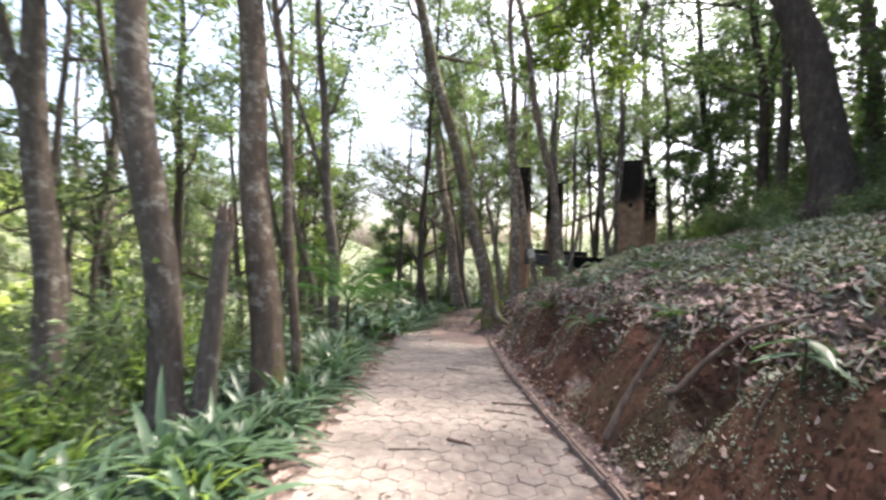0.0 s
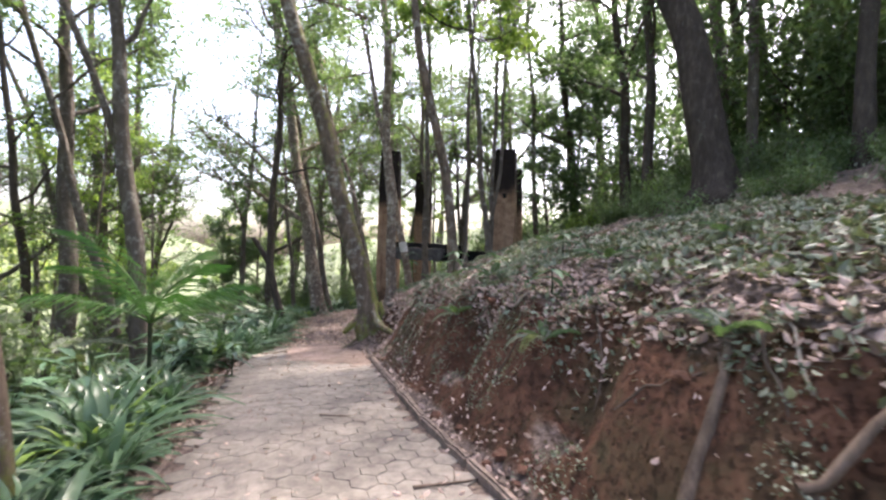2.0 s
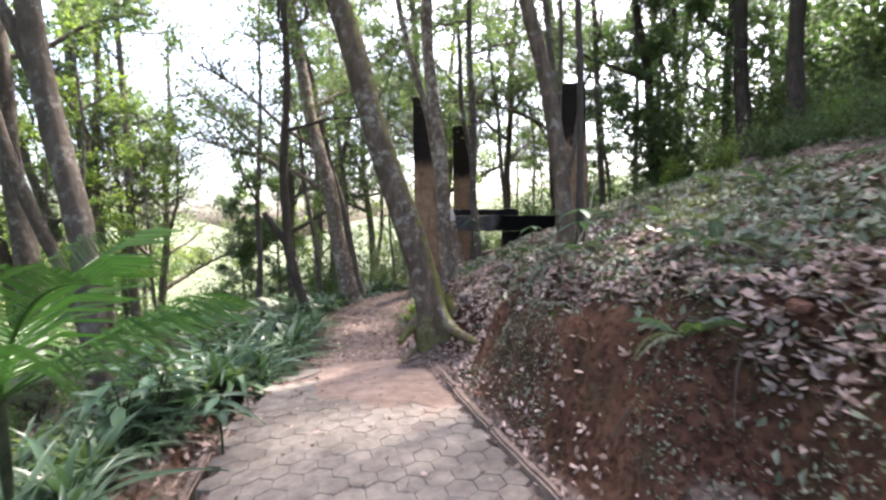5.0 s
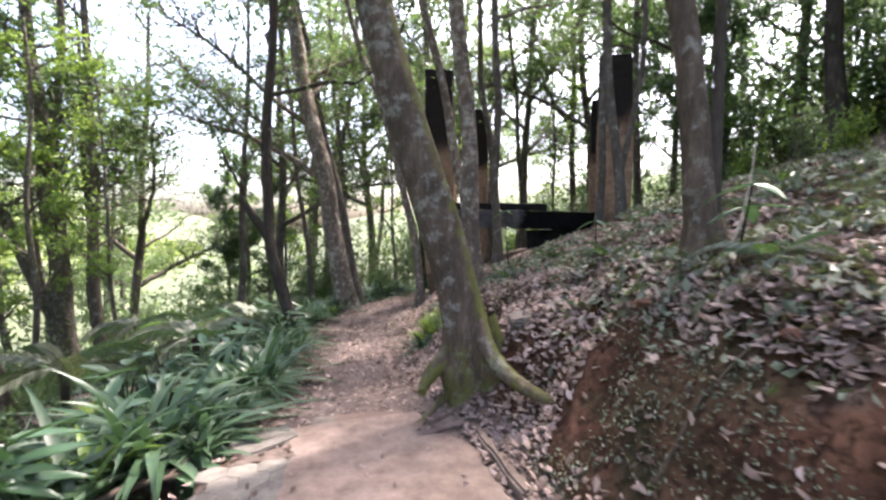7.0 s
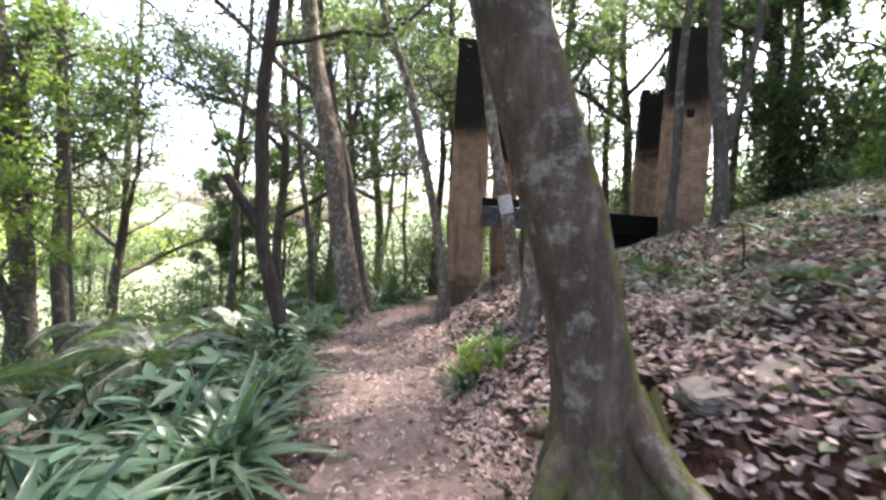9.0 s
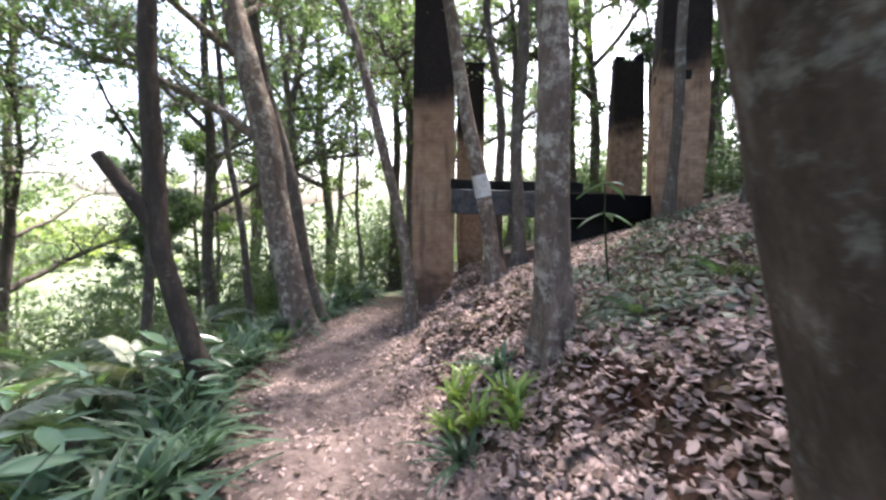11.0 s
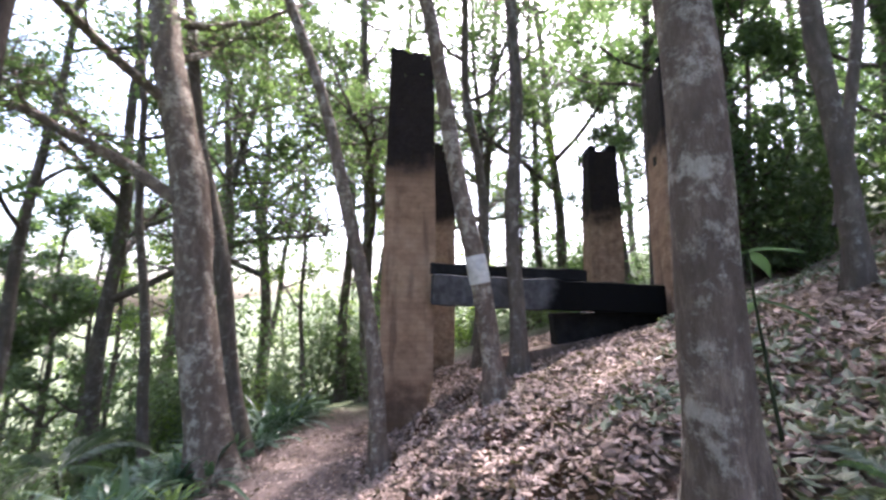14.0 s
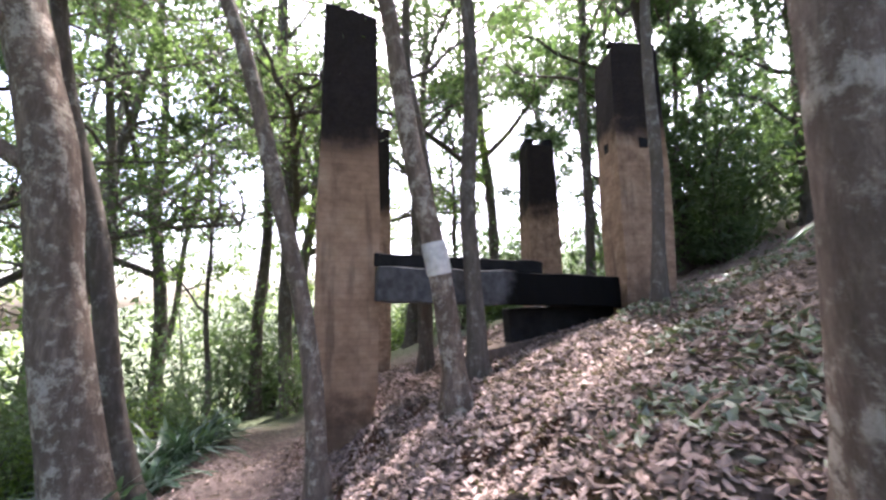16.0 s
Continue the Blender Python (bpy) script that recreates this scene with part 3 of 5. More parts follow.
plant_tree("slender lichen-spotted tree leaning beside the brick pillar", 2.3, 16.21, (-0.042, 0.052), (-0.029, 0.011), 0.095, 13, 6.0, 25, bow=5.5, bark=BARK_LICHEN)
BANDED = plant_tree("slender leaning tree with a pale painted band round it", 3.455, 15.6, (-0.16, 0.017), (-0.007, 0.005), 0.12, 13, 6.0, 26, bow=5.0, bark=BARK_LICHEN, detail=14)
band = Soup()
tube(band, [(-0.16 * h - 0.007 * h * h + 0.04 * math.sin(h * 1.7 + 26) * min(1, h / 2), 0.017 * h + 0.005 * h * h + 0.04 * math.cos(h * 1.3 + 52) * min(1, h / 2), h) for h in (1.28, 1.36, 1.44, 1.52, 1.6)], [0.123, 0.125, 0.124, 0.125, 0.122], 16)
put("painted_band", band.mesh("painted_band", True), two_tone("band_paint", (0.38, 0.36, 0.33), (0.6, 0.58, 0.54), 18.0), BANDED, "pale grey painted band")
plant_tree("straight slender tree in front of the dark beam", 4.05, 15.9, (-0.005, 0.004), (0, 0), 0.11, 14, 5.4, 27)
plant_tree("slender tree rising behind the dark beam", 4.5, 17.4, (0.06, -0.04), (-0.02, 0.014), 0.1, 13, 4.5, 28, bow=4.5)
plant_tree("straight lichen-patched tree on the leaf-strewn slope", 2.174, 12.466, (-0.049, 0.013), (0, 0), 0.13, 15, 6.0, 29, bark=BARK_LICHEN, detail=20, leaves=2400, z=0.06)
plant_tree("grey tree with mossy foot on the crest of the bank", 2.505, 9.01, (-0.08, -0.007), (-0.02, 0.018), 0.092, 13, 5.6, 30, bark=BARK_MOSS, detail=16, leaves=2600, roots=((200, 0.4, 0.07), (-80, 0.45, 0.07)))
plant_tree("thin dark tree with a small umbrella crown", 2.723, 9.116, (0.015, 0.017), (0, 0), 0.042, 6.0, 4.2, 31, bark=BARK_DARK, limbs=8, leaves=2200, reach=1.8, leaf=0.19, leaf_mat=LEAF_BRIGHT)
plant_tree("thin straight tree in front of the brick pillar", 5.78, 14.52, (0.0, -0.039), (0, 0), 0.08, 13, 6.0, 32, leaves=2200)
plant_tree("twin-stemmed grey tree on the slope", 4.926, 12.77, (-0.117, -0.005), (0, 0), 0.085, 14, 5.5, 33, leaves=2200, fork=(0.5, 0.1, -0.03, 0.05), leaf_mat=LEAF_BRIGHT, flare_by=0.35)
plant_tree("massive dark tree leaning on the hillside", 7.03, 7.7, (0.0, 0.12), (-0.02, 0.018), 0.34, 15, 5.0, 34, bark=BARK_DARK, detail=18, leaves=4500, reach=3.8, leaf_mat=LEAF_DARK)

# ---- pillars and beams of the ruin ----
def pillar(label, x, y, z0, z1, face, width, depth, mat, notch=0.0, foot=1.0, prongs=0.0, hole_shades=()):
    """A tapering brick pillar standing free; face: bearing of its front normal in degrees; notch cuts a corner at the top."""
    root = thing("pillar", x, y, z0, label, "pillar", "pillars of the ruin", rz=face + 90)
    h = z1 - z0
    rng = np.random.default_rng(int(x * 100))
    bm = bmesh.new()
    levels = [(-0.4, 0.92 * foot), (0.25, 0.94 * foot), (0.6, 0.99), (h * 0.33, 1.04), (h * 0.5, 1.03), (h * 0.72, 0.98), (h * 0.97, 0.93), (h, 0.91)]
    rings = []
    for z, k in levels:
        ring = []
        for sx, sy in ((-1, -1), (0, -1), (1, -1), (1, 0), (1, 1), (0, 1), (-1, 1), (-1, 0)):
            dx, dy = rng.normal(0, 0.008, 2)
            ring.append(bm.verts.new((sx * width / 2 * k + dx, sy * depth / 2 * k + dy, z + (rng.uniform(-0.03, 0.03) if z == h else 0))))
        rings.append(ring)
    for a, b in zip(rings, rings[1:]):
        for i in range(8):
            bm.faces.new((a[i], a[(i + 1) % 8], b[(i + 1) % 8], b[i]))
    bm.faces.new(rings[-1])
    if notch:
        for i in (6, 7):
            rings[-1][i].co.z -= notch
    bmesh.ops.bevel(bm, geom=[e for e in bm.edges if abs((e.verts[0].co - e.verts[1].co).normalized().z) > 0.8 and e.calc_face_angle(0) > 0.8], offset=0.018, segments=2, affect="EDGES")
    part("shaft", bm, mat, root)
    if prongs:
        for side in (-1, 1):
            bm = bmesh.new()
            bmesh.ops.create_cube(bm, size=1)
            bmesh.ops.scale(bm, vec=(width * 0.28, depth * 0.8, prongs), verts=bm.verts)
            for v in bm.verts:
                v.co += Vector(rng.normal(0, 0.015, 3))
            bmesh.ops.bevel(bm, geom=bm.edges[:], offset=0.02, segments=2, affect="EDGES")
            o = part("merlon", bm, SOOTED, root)
            o.matrix_basis = pose(side * width * 0.31, 0, h + prongs * 0.45)
    # Black blocks on the faces; their colour paints the shade inside beam holes.
    for sx, sy, sz in hole_shades:
        bm = bmesh.new()
        bmesh.ops.create_cube(bm, size=1)
        bmesh.ops.scale(bm, vec=(0.13 if sy else 0.03, 0.03 if sy else 0.13, 0.15), verts=bm.verts)
        for v in bm.verts:
            v.co += Vector(rng.normal(0, 0.006, 3))
        bmesh.ops.bevel(bm, geom=bm.edges[:], offset=0.01, segments=1, affect="EDGES")
        o = part("hole_shade", bm, SOOTED, root, "black block painting the shade inside a beam hole")
        o.matrix_basis = pose(sx * width * 0.495, sy * depth * 0.49, sz)
    # ragged bricks left standing on the broken top
    for k in range(4):
        bm = bmesh.new()
        bmesh.ops.create_cube(bm, size=1)
        bmesh.ops.scale(bm, vec=(0.2, 0.1, 0.06 + 0.05 * rng.random()), verts=bm.verts)
        bmesh.ops.bevel(bm, geom=bm.edges[:], offset=0.01, segments=1, affect="EDGES")
        o = part("brick", bm, SOOTED, root)
        o.matrix_basis = pose((k - 1.5) * width * 0.22, -depth * 0.3 + 0.03 * k, h + 0.02, 0, 0, rng.uniform(-10, 10))
    return root


pillar("tall brick pillar, earthy below and soot-black above", 3.05, 17.14, -0.62, 4.76, 246, 0.72, 0.5, pillar_material("brick_front", 3.55, 0), foot=0.84)
pillar("tall brick pillar with a notched top, blackened at its head", 6.56, 15.07, 0.75, 4.72, 234, 0.73, 0.58, pillar_material("brick_side", 2.6, 3), notch=0.28, hole_shades=((0.1, -1, 2.45), (-1, 0, 2.45)))
pillar("shorter brick pillar with a crumbled black top", 8.6, 18.2, 0.3, 4.62, 238, 0.7, 0.6, pillar_material("brick_back", 2.75, 6), prongs=0.2)
pillar("brick pillar standing behind a taller one", 5.08, 19.75, -0.6, 4.6, 242, 0.66, 0.5, pillar_material("brick_rear", 3.4, 9))


def beam(label, a, b, z_a, z_b, tall, deep, mat, name="beam", skew=0.0):
    """A bar of concrete from a to b, its underside at z_a and z_b."""
    d = Vector((b[0] - a[0], b[1] - a[1], z_b - z_a))
    bm = bmesh.new()
    bmesh.ops.create_cube(bm, size=1)
    bmesh.ops.subdivide_edges(bm, edges=[e for e in bm.edges if abs((e.verts[0].co - e.verts[1].co).x) > 0.5], cuts=14)
    rng = np.random.default_rng(int(a[0] * 77 + tall * 100))
    for v in bm.verts:
        v.co = (v.co.x * d.length, v.co.y * deep + rng.normal(0, 0.006), (v.co.z + 0.5) * tall + rng.normal(0, 0.009))
    bmesh.ops.bevel(bm, geom=[e for e in bm.edges if e.calc_face_angle(0) > 1.2], offset=0.015, segments=1, affect="EDGES")
    me = bpy.data.meshes.new(name)
    bm.to_mesh(me)
    bm.free()
    ob = put(name, me, mat)
    ob.matrix_basis = Matrix.Translation(((a[0] + b[0]) / 2, (a[1] + b[1]) / 2, (z_a + z_b) / 2)) @ d.to_track_quat("X", "Z").to_matrix().to_4x4()
    return tagged(ob, label, "beam", "beams of the ruin")


def split_material():
    """Grey concrete that turns black with soot over its far half."""
    m, nt, b = material("half_sooted_concrete")
    tc = nt.nodes.new("ShaderNodeTexCoord")
    sep = nt.nodes.new("ShaderNodeSeparateXYZ")
    nt.links.new(tc.outputs["Object"], sep.inputs[0])
    fine = noise_tex(nt, 9.0, 7)
    edge = math_node(nt, "ADD", sep.outputs[0], math_node(nt, "MULTIPLY", math_node(nt, "SUBTRACT", noise_tex(nt, 2.0, 5), 0.5), 0.9))
    grey = ramp(nt, fine, [(0.3, (0.038, 0.037, 0.038)), (0.7, (0.1, 0.098, 0.098))])
    col = blend(nt, step(nt, edge, -0.25, 0.05), grey, (0.004, 0.004, 0.004))
    nt.links.new(col, b.inputs["Base Color"])
    b.inputs["Roughness"].default_value = 0.9
    b.inputs["Specular IOR Level"].default_value = 0.08
    bump(nt, b, fine, 0.5, 0.01)
    return m


beam("grey concrete beam blackened with soot between two pillars", (3.2, 16.72), (6.35, 15.32), 1.0, 0.9, 0.42, 0.3, split_material())
beam("black upper course lying along the concrete beam", (3.25, 16.86), (5.35, 15.93), 1.43, 1.37, 0.17, 0.24, SOOTED)
beam("black sooted beam between two pillars", (6.85, 15.55), (8.3, 17.75), 0.7, 0.6, 0.62, 0.3, SOOTED)
beam("black concrete panel under the beam against the slope", (5.0, 16.2), (6.5, 15.5), 0.1, 0.2, 0.8, 0.24, SOOTED)
beam("dark low sill buried in the leaf-strewn slope", (4.2, 16.5), (5.5, 15.9), 0.0, 0.25, 0.3, 0.28, WOOD_DEAD)

# ---- strap-leaved plants, palms, ferns and broad leaves ----
def blade(soup, rng, base, a, length, width, rise, arch, segs=6):
    """One arched, folded strap leaf."""
    t = np.linspace(0, 1, segs + 1)
    out = length * (t * math.cos(rise) + 0.25 * arch * t * t)
    upw = length * (t * math.sin(rise) - arch * 0.62 * t * t)
    w = width * np.clip(np.minimum(0.45 + 2.5 * t, (1.02 - t) * 2.2), 0.03, 1) * 0.5
    c = np.stack([base[0] + out * math.cos(a), base[1] + out * math.sin(a), base[2] + upw], 1)
    s = np.array([-math.sin(a), math.cos(a), 0.0])
    fold = np.array([0, 0, 1.0]) * width * 0.12
    left, right = c + s * w[:, None] + fold, c - s * w[:, None] + fold
    verts = np.stack([left, c, right], 1).reshape(-1, 3)
    k = np.arange(segs)[:, None] * 3
    faces = np.concatenate([k + [0, 1, 4, 3], k + [1, 2, 5, 4]], 1).reshape(-1, 4)
    soup.add(verts, faces)


def strap_plant(seed, count, size, mat, label, flat=0.55):
    rng = np.random.default_rng(seed)
    root = new("strap_leaf_plant")
    s = Soup()
    for _ in range(count):
        blade(s, rng, rng.normal(0, 0.03, 3) * [1, 1, 0.2], rng.uniform(0, 6.28), size * rng.uniform(0.6, 1.15), rng.uniform(0.035, 0.062), rng.uniform(flat, 1.45), rng.uniform(0.5, 1.15))
    put("foliage", s.mesh("foliage", True), mat, root)
    return tagged(root, label, "plant", "strap-leaved border plants")


def one_blade(seed, mat):
    rng = np.random.default_rng(seed)
    s = Soup()
    blade(s, rng, np.zeros(3), 0.0, 0.66 * rng.uniform(0.8, 1.1), rng.uniform(0.042, 0.06), (0.75, 0.95, 1.1, 1.25, 1.4)[seed % 5], (1.15, 1.0, 0.9, 0.75, 0.6)[seed % 5], 7)
    me = s.mesh("leaf", True)
    me.materials.append(mat)
    return me


BLADES = [one_blade(500 + k, STRAP) for k in range(10)]


def leafy_strap_plant(x, y, size, seed):
    """A border plant close to the trail, leaf by leaf."""
    rng = np.random.default_rng(seed)
    root = thing("strap_leaf_plant", x, y, ground_at(x, y) - 0.02, "strap-leaved clump with glossy arching leaves at the trail edge", "plant", "strap-leaved border plants")
    for k in range(24):
        put("leaf", BLADES[int(rng.integers(0, 10))], STRAP, root, m=pose(*(rng.normal(0, 0.025, 2)), 0, rng.normal(0, 7), rng.normal(0, 7), k * 137.5 + rng.uniform(-20, 20)) @ Matrix.Scale(size * rng.uniform(0.7, 1.15), 4))


rng = np.random.default_rng(4)
for k in range(62):
    y = 1.6 + 15.6 * (k + rng.uniform(0, 0.9)) / 62
    v = rng.uniform(0.22, 0.62) + (0.52 if 7.3 < y < 9.8 else 0.0)
    leafy_strap_plant(lerp_table(y, PATH_L) - v, y, rng.uniform(0.75, 1.2), 900 + k)
rng = np.random.default_rng(5)
STRAPS = [strap_plant(101, 34, 0.62, STRAP, "strap-leaved clump with glossy blue-green arching leaves"), strap_plant(102, 26, 0.72, STRAP, "strap-leaved clump with long arching green leaves"),
          strap_plant(103, 30, 0.5, STRAP, "low clump of dark green arching strap leaves"), strap_plant(104, 24, 0.6, STRAP_YELLOW, "fresh yellow-green clump of upright strap leaves", 0.9)]
placed = 0
for k in range(900):
    y = rng.uniform(-3.5, 21.5)
    v = abs(rng.normal(0, 0.95)) + 0.45
    x = lerp_table(y, PATH_L) - v
    if v > 3.6 or (7.3 < y < 9.8 and v < 0.7) or placed >= 262 or math.hypot(x + 2.58, y - 4.12) < 0.3 or (y > 13 and v > 1.6):
        continue
    src = STRAPS[3] if rng.random() < 0.1 else STRAPS[rng.integers(0, 3)]
    m = pose(x, y, ground_at(x, y) - 0.02, rng.normal(0, 6), rng.normal(0, 6), rng.uniform(0, 360)) @ Matrix.Scale(rng.uniform(0.8, 1.2) * (1.2 if v < 0.9 else 0.9), 4)
    if placed < 4:
        STRAPS[placed].matrix_basis = m
    else:
        copy_thing(src, m)
    placed += 1
for x, y, sc in ((1.55, 12.9, 0.78), (1.75, 13.05, 0.6), (1.5, 12.45, 0.9), (1.72, 12.3, 0.8), (1.4, 12.65, 0.62), (1.62, 12.1, 0.62), (1.36, 12.3, 0.75), (1.85, 12.7, 0.74), (0.05, 17.7, 0.8), (0.35, 16.3, 0.8), (1.45, 10.9, 0.45)):
    copy_thing(STRAPS[3 if sc > 0.76 else 0 if sc > 0.72 else 2 if sc > 0.62 else 3], pose(x, y, ground_at(x, y) - 0.02, 0, 0, x * 777) @ Matrix.Scale(sc, 4))


def broad_leaf_mesh():
    s = Soup()
    t = np.linspace(0, 1, 7)
    w = 0.3 * np.sin(np.pi * t ** 0.75) * 0.5
    c = np.stack([t, 0 * t, -0.28 * t * t], 1)
    side = np.stack([0 * t, w, 0.05 + 0 * t], 1)
    verts = np.stack([c + side, c, c - side * [1, 1, -1]], 1).reshape(-1, 3)
    k = np.arange(6)[:, None] * 3
    s.add(verts, np.concatenate([k + [0, 1, 4, 3], k + [1, 2, 5, 4]], 1).reshape(-1, 4))
    me = s.mesh("leaf", True)
    me.materials.append(BROAD)
    return me


LEAF_BIG = broad_leaf_mesh()


def broad_plant(seed, x, y, size, leaves=11):
    rng = np.random.default_rng(seed)
    root = thing("broad_leaf_plant", x, y, ground_at(x, y) - 0.02, "broad-leaved understorey plant with large glossy green leaves", "plant", "broad-leaved plants")
    s = Soup()
    for k in range(leaves):
        a, h = k * 2.4 + rng.uniform(-0.3, 0.3), size * rng.uniform(0.35, 1.0)
        tip = np.array([math.cos(a) * 0.16 * size, math.sin(a) * 0.16 * size, h])
        tube(s, [(0, 0, 0), tip * [0.4, 0.4, 0.6], tip], (0.009, 0.007, 0.005), 5)
        put("leaf", LEAF_BIG, BROAD, root, m=Matrix.Translation(tip) @ pose(0, 0, 0, rng.normal(0, 12), rng.uniform(-35, 15), math.degrees(a)) @ Matrix.Scale(size * rng.uniform(0.42, 0.68), 4))
    put("stem", s.mesh("stem", True), STEM, root)


rng = np.random.default_rng(6)
for k in range(40):
    y = rng.uniform(8.4, 15.5) if k < 26 else rng.uniform(1.5, 8)
    v = rng.uniform(0.35, 2.6) if k < 26 else rng.uniform(1.0, 3.0)
    if 7.9 < y < 9.9 and v < 0.6:
        v += 0.6
    broad_plant(300 + k, lerp_table(y, PATH_L) - v, y, rng.uniform(0.4, 0.7))


def frond_mesh(seed, length, leaflets, leaf_len, leaf_w, droop, mat):
    """A feather-shaped frond: a bowed midrib with leaflets on both sides."""
    rng = np.random.default_rng(seed)
    s = Soup()
    t = np.linspace(0, 1, 14)
    rib = np.stack([length * t * (1 - 0.12 * t), 0 * t, length * (0.28 * t - droop * t * t)], 1)
    tube(s, rib, np.linspace(0.012, 0.003, 14), 5)
    for k in range(leaflets):
        u = 0.14 + 0.85 * k / leaflets
        p = np.array([np.interp(u, t, rib[:, i]) for i in range(3)])
        ln = leaf_len * math.sin(math.pi * min(1, 0.22 + u * 0.78)) ** 0.7 * rng.uniform(0.9, 1.1) + 0.02
        for sgn in (1, -1):
            d = np.array([0.8, sgn * 0.8, rng.uniform(-0.1, 0.15)])
            d /= np.linalg.norm(d)
            w = np.array([leaf_w, 0, leaf_w * 0.4 * sgn * sgn])
            mid, tip = p + d * ln * 0.5 + [0, 0, 0.01], p + d * ln + [0, 0, -0.38 * ln]
            s.add([p - w * 0.3, p + w * 0.3, mid + w * 0.5, tip, mid - w * 0.5], [[0, 1, 2, 4]])
            s.add([mid + w * 0.5, tip, mid - w * 0.5], [[0, 1, 2]])
    me = s.mesh("frond")
    me.materials.append(mat)
    return me


def palm(label, x, y, stem_h, stem_r, fronds, meshes, lift, name="palm", spin=0.0, lean=(0.0, 0.0), size=1.0, tilt=18.0, spread=0.0):
    root = thing(name, x, y, ground_at(x, y) - 0.05, label, "palm" if name == "palm" else "fern")
    rng = np.random.default_rng(int(abs(x * 91 + y * 7)))
    s = Soup()
    top = np.array([lean[0], lean[1], stem_h])
    line = [top * k + np.array([0, 0, 0.0]) for k in np.linspace(0, 1, 12)]
    tube(s, line, stem_r * (1 + 0.12 * np.cos(np.arange(12) * 2.5)), 8)
    put("stem", s.mesh("stem", True), STEM if name == "palm" else BARK_DARK, root)
    for k in range(fronds):
        a = spin + 360 * k / fronds + rng.uniform(-14, 14)
        put("frond", meshes[k % len(meshes)], PALM, root, m=Matrix.Translation(top) @ pose(0, 0, 0, 0, -lift + (10 if k % 2 == 0 else -24) * spread + rng.uniform(-tilt, tilt), a) @ Matrix.Scale(size * rng.uniform(0.85, 1.1), 4))
    return root


PALM_FRONDS = [frond_mesh(41, 1.15, 30, 0.42, 0.015, 0.34, PALM), frond_mesh(42, 1.35, 32, 0.45, 0.015, 0.55, PALM)]
FERN_FRONDS = [frond_mesh(43, 0.8, 30, 0.16, 0.03, 0.5, LEAF_DARK), frond_mesh(44, 0.9, 30, 0.17, 0.03, 0.7, HERB)]
palm("young palm with feathery bright green fronds beside the paving", -1.56, 7.2, 0.98, 0.022, 9, PALM_FRONDS, 30, spin=40, size=1.0, tilt=10.0, spread=1.0)
for k, (x, y, h) in enumerate(((-1.7, 13.6, 0.55), (-1.1, 15.2, 0.4), (-3.0, 13.0, 0.7), (-2.4, 15.6, 0.6), (-3.6, 10.0, 0.8), (-4.4, 8.2, 1.6), (-0.9, 18.8, 0.6), (-3.6, 17.0, 1.0))):
    palm("tree fern with arching dark fronds on the slope", x, y, h, 0.05, 10, FERN_FRONDS, 12, "tree_fern", k * 31, size=1.25)
for k, (x, y) in enumerate(((2.63, 10.14), (3.0, 10.6), (2.2, 8.3), (3.4, 9.4), (4.2, 11.3), (2.9, 8.0), (1.62, 6.6), (1.7, 4.9), (2.5, 12.0), (2.95, 11.7), (4.6, 10.0), (3.6, 7.6), (2.2, 6.9), (1.95, 3.6), (2.05, 1.6), (3.3, 4.6), (2.7, 5.4), (3.9, 8.4), (4.9, 12.2))):
    palm("low fern with arching fronds on the bank", x, y, 0.06, 0.015, 7, FERN_FRONDS, 24, "fern", k * 47, size=0.42)


def shrub_template(seed, mat, leaves, spread, tall, leaf):
    rng = np.random.default_rng(seed)
    root = new("shrub")
    wood, cloud = Soup(), Soup()
    tips = []
    for k in range(6):
        a = k * 1.05 + rng.uniform(0, 0.6)
        line = bend_line(rng, (0, 0, -0.1), (math.cos(a) * 0.6 * spread, math.sin(a) * 0.6 * spread, tall), math.hypot(spread, tall) * rng.uniform(0.6, 1.1), 6, 0.22)
        tube(wood, line, np.linspace(0.022, 0.006, 7), 5)
        tips.extend(line[2:])
    tips = np.array(tips)
    pick = tips[rng.integers(0, len(tips), leaves)] + rng.normal(0, 0.22, (leaves, 3)) * [spread, spread, 0.8 * tall]
    pick[:, 2] = np.abs(pick[:, 2])
    leaf_cloud(cloud, pick, leaf, rng)
    put("stem", wood.mesh("stem", True), BARK_DARK, root)
    put("foliage", cloud.mesh("foliage"), mat, root)
    return root


rng = np.random.default_rng(9)
SHRUBS = [tagged(shrub_template(60, LEAF_DARK, 950, 1.1, 1.4, 0.18), "dark green leafy shrub of the forest understorey", "shrub", "understorey shrubs"),
          tagged(shrub_template(61, LEAF, 900, 0.9, 1.8, 0.16), "loose mid-green shrub of the forest understorey", "shrub", "understorey shrubs"),
          tagged(shrub_template(62, LEAF_BRIGHT, 800, 0.8, 1.3, 0.14), "sunlit yellow-green shrub among the trees", "shrub", "understorey shrubs")]
used = set()


def settle(template, key, m):
    """The template itself goes to the first place, copies to the others."""
    if key in used:
        return copy_thing(template, m)
    used.add(key)
    template.matrix_basis = m
    return template


def in_clearing(x, y):
    """The open slope round the ruin and the trail, and the view along it, stay free of shrubs."""
    r = lerp_table(y, PATH_R)
    l = lerp_table(y, PATH_L)
    if y < 22 and l - 2.2 < x < r + 3.1:
        return True
    if x > 0 and 6.5 < y < 12 and x < 0.456 * y + 2.0:
        return True
    return 11 < y < 20.4 and 0 < x < 9.2


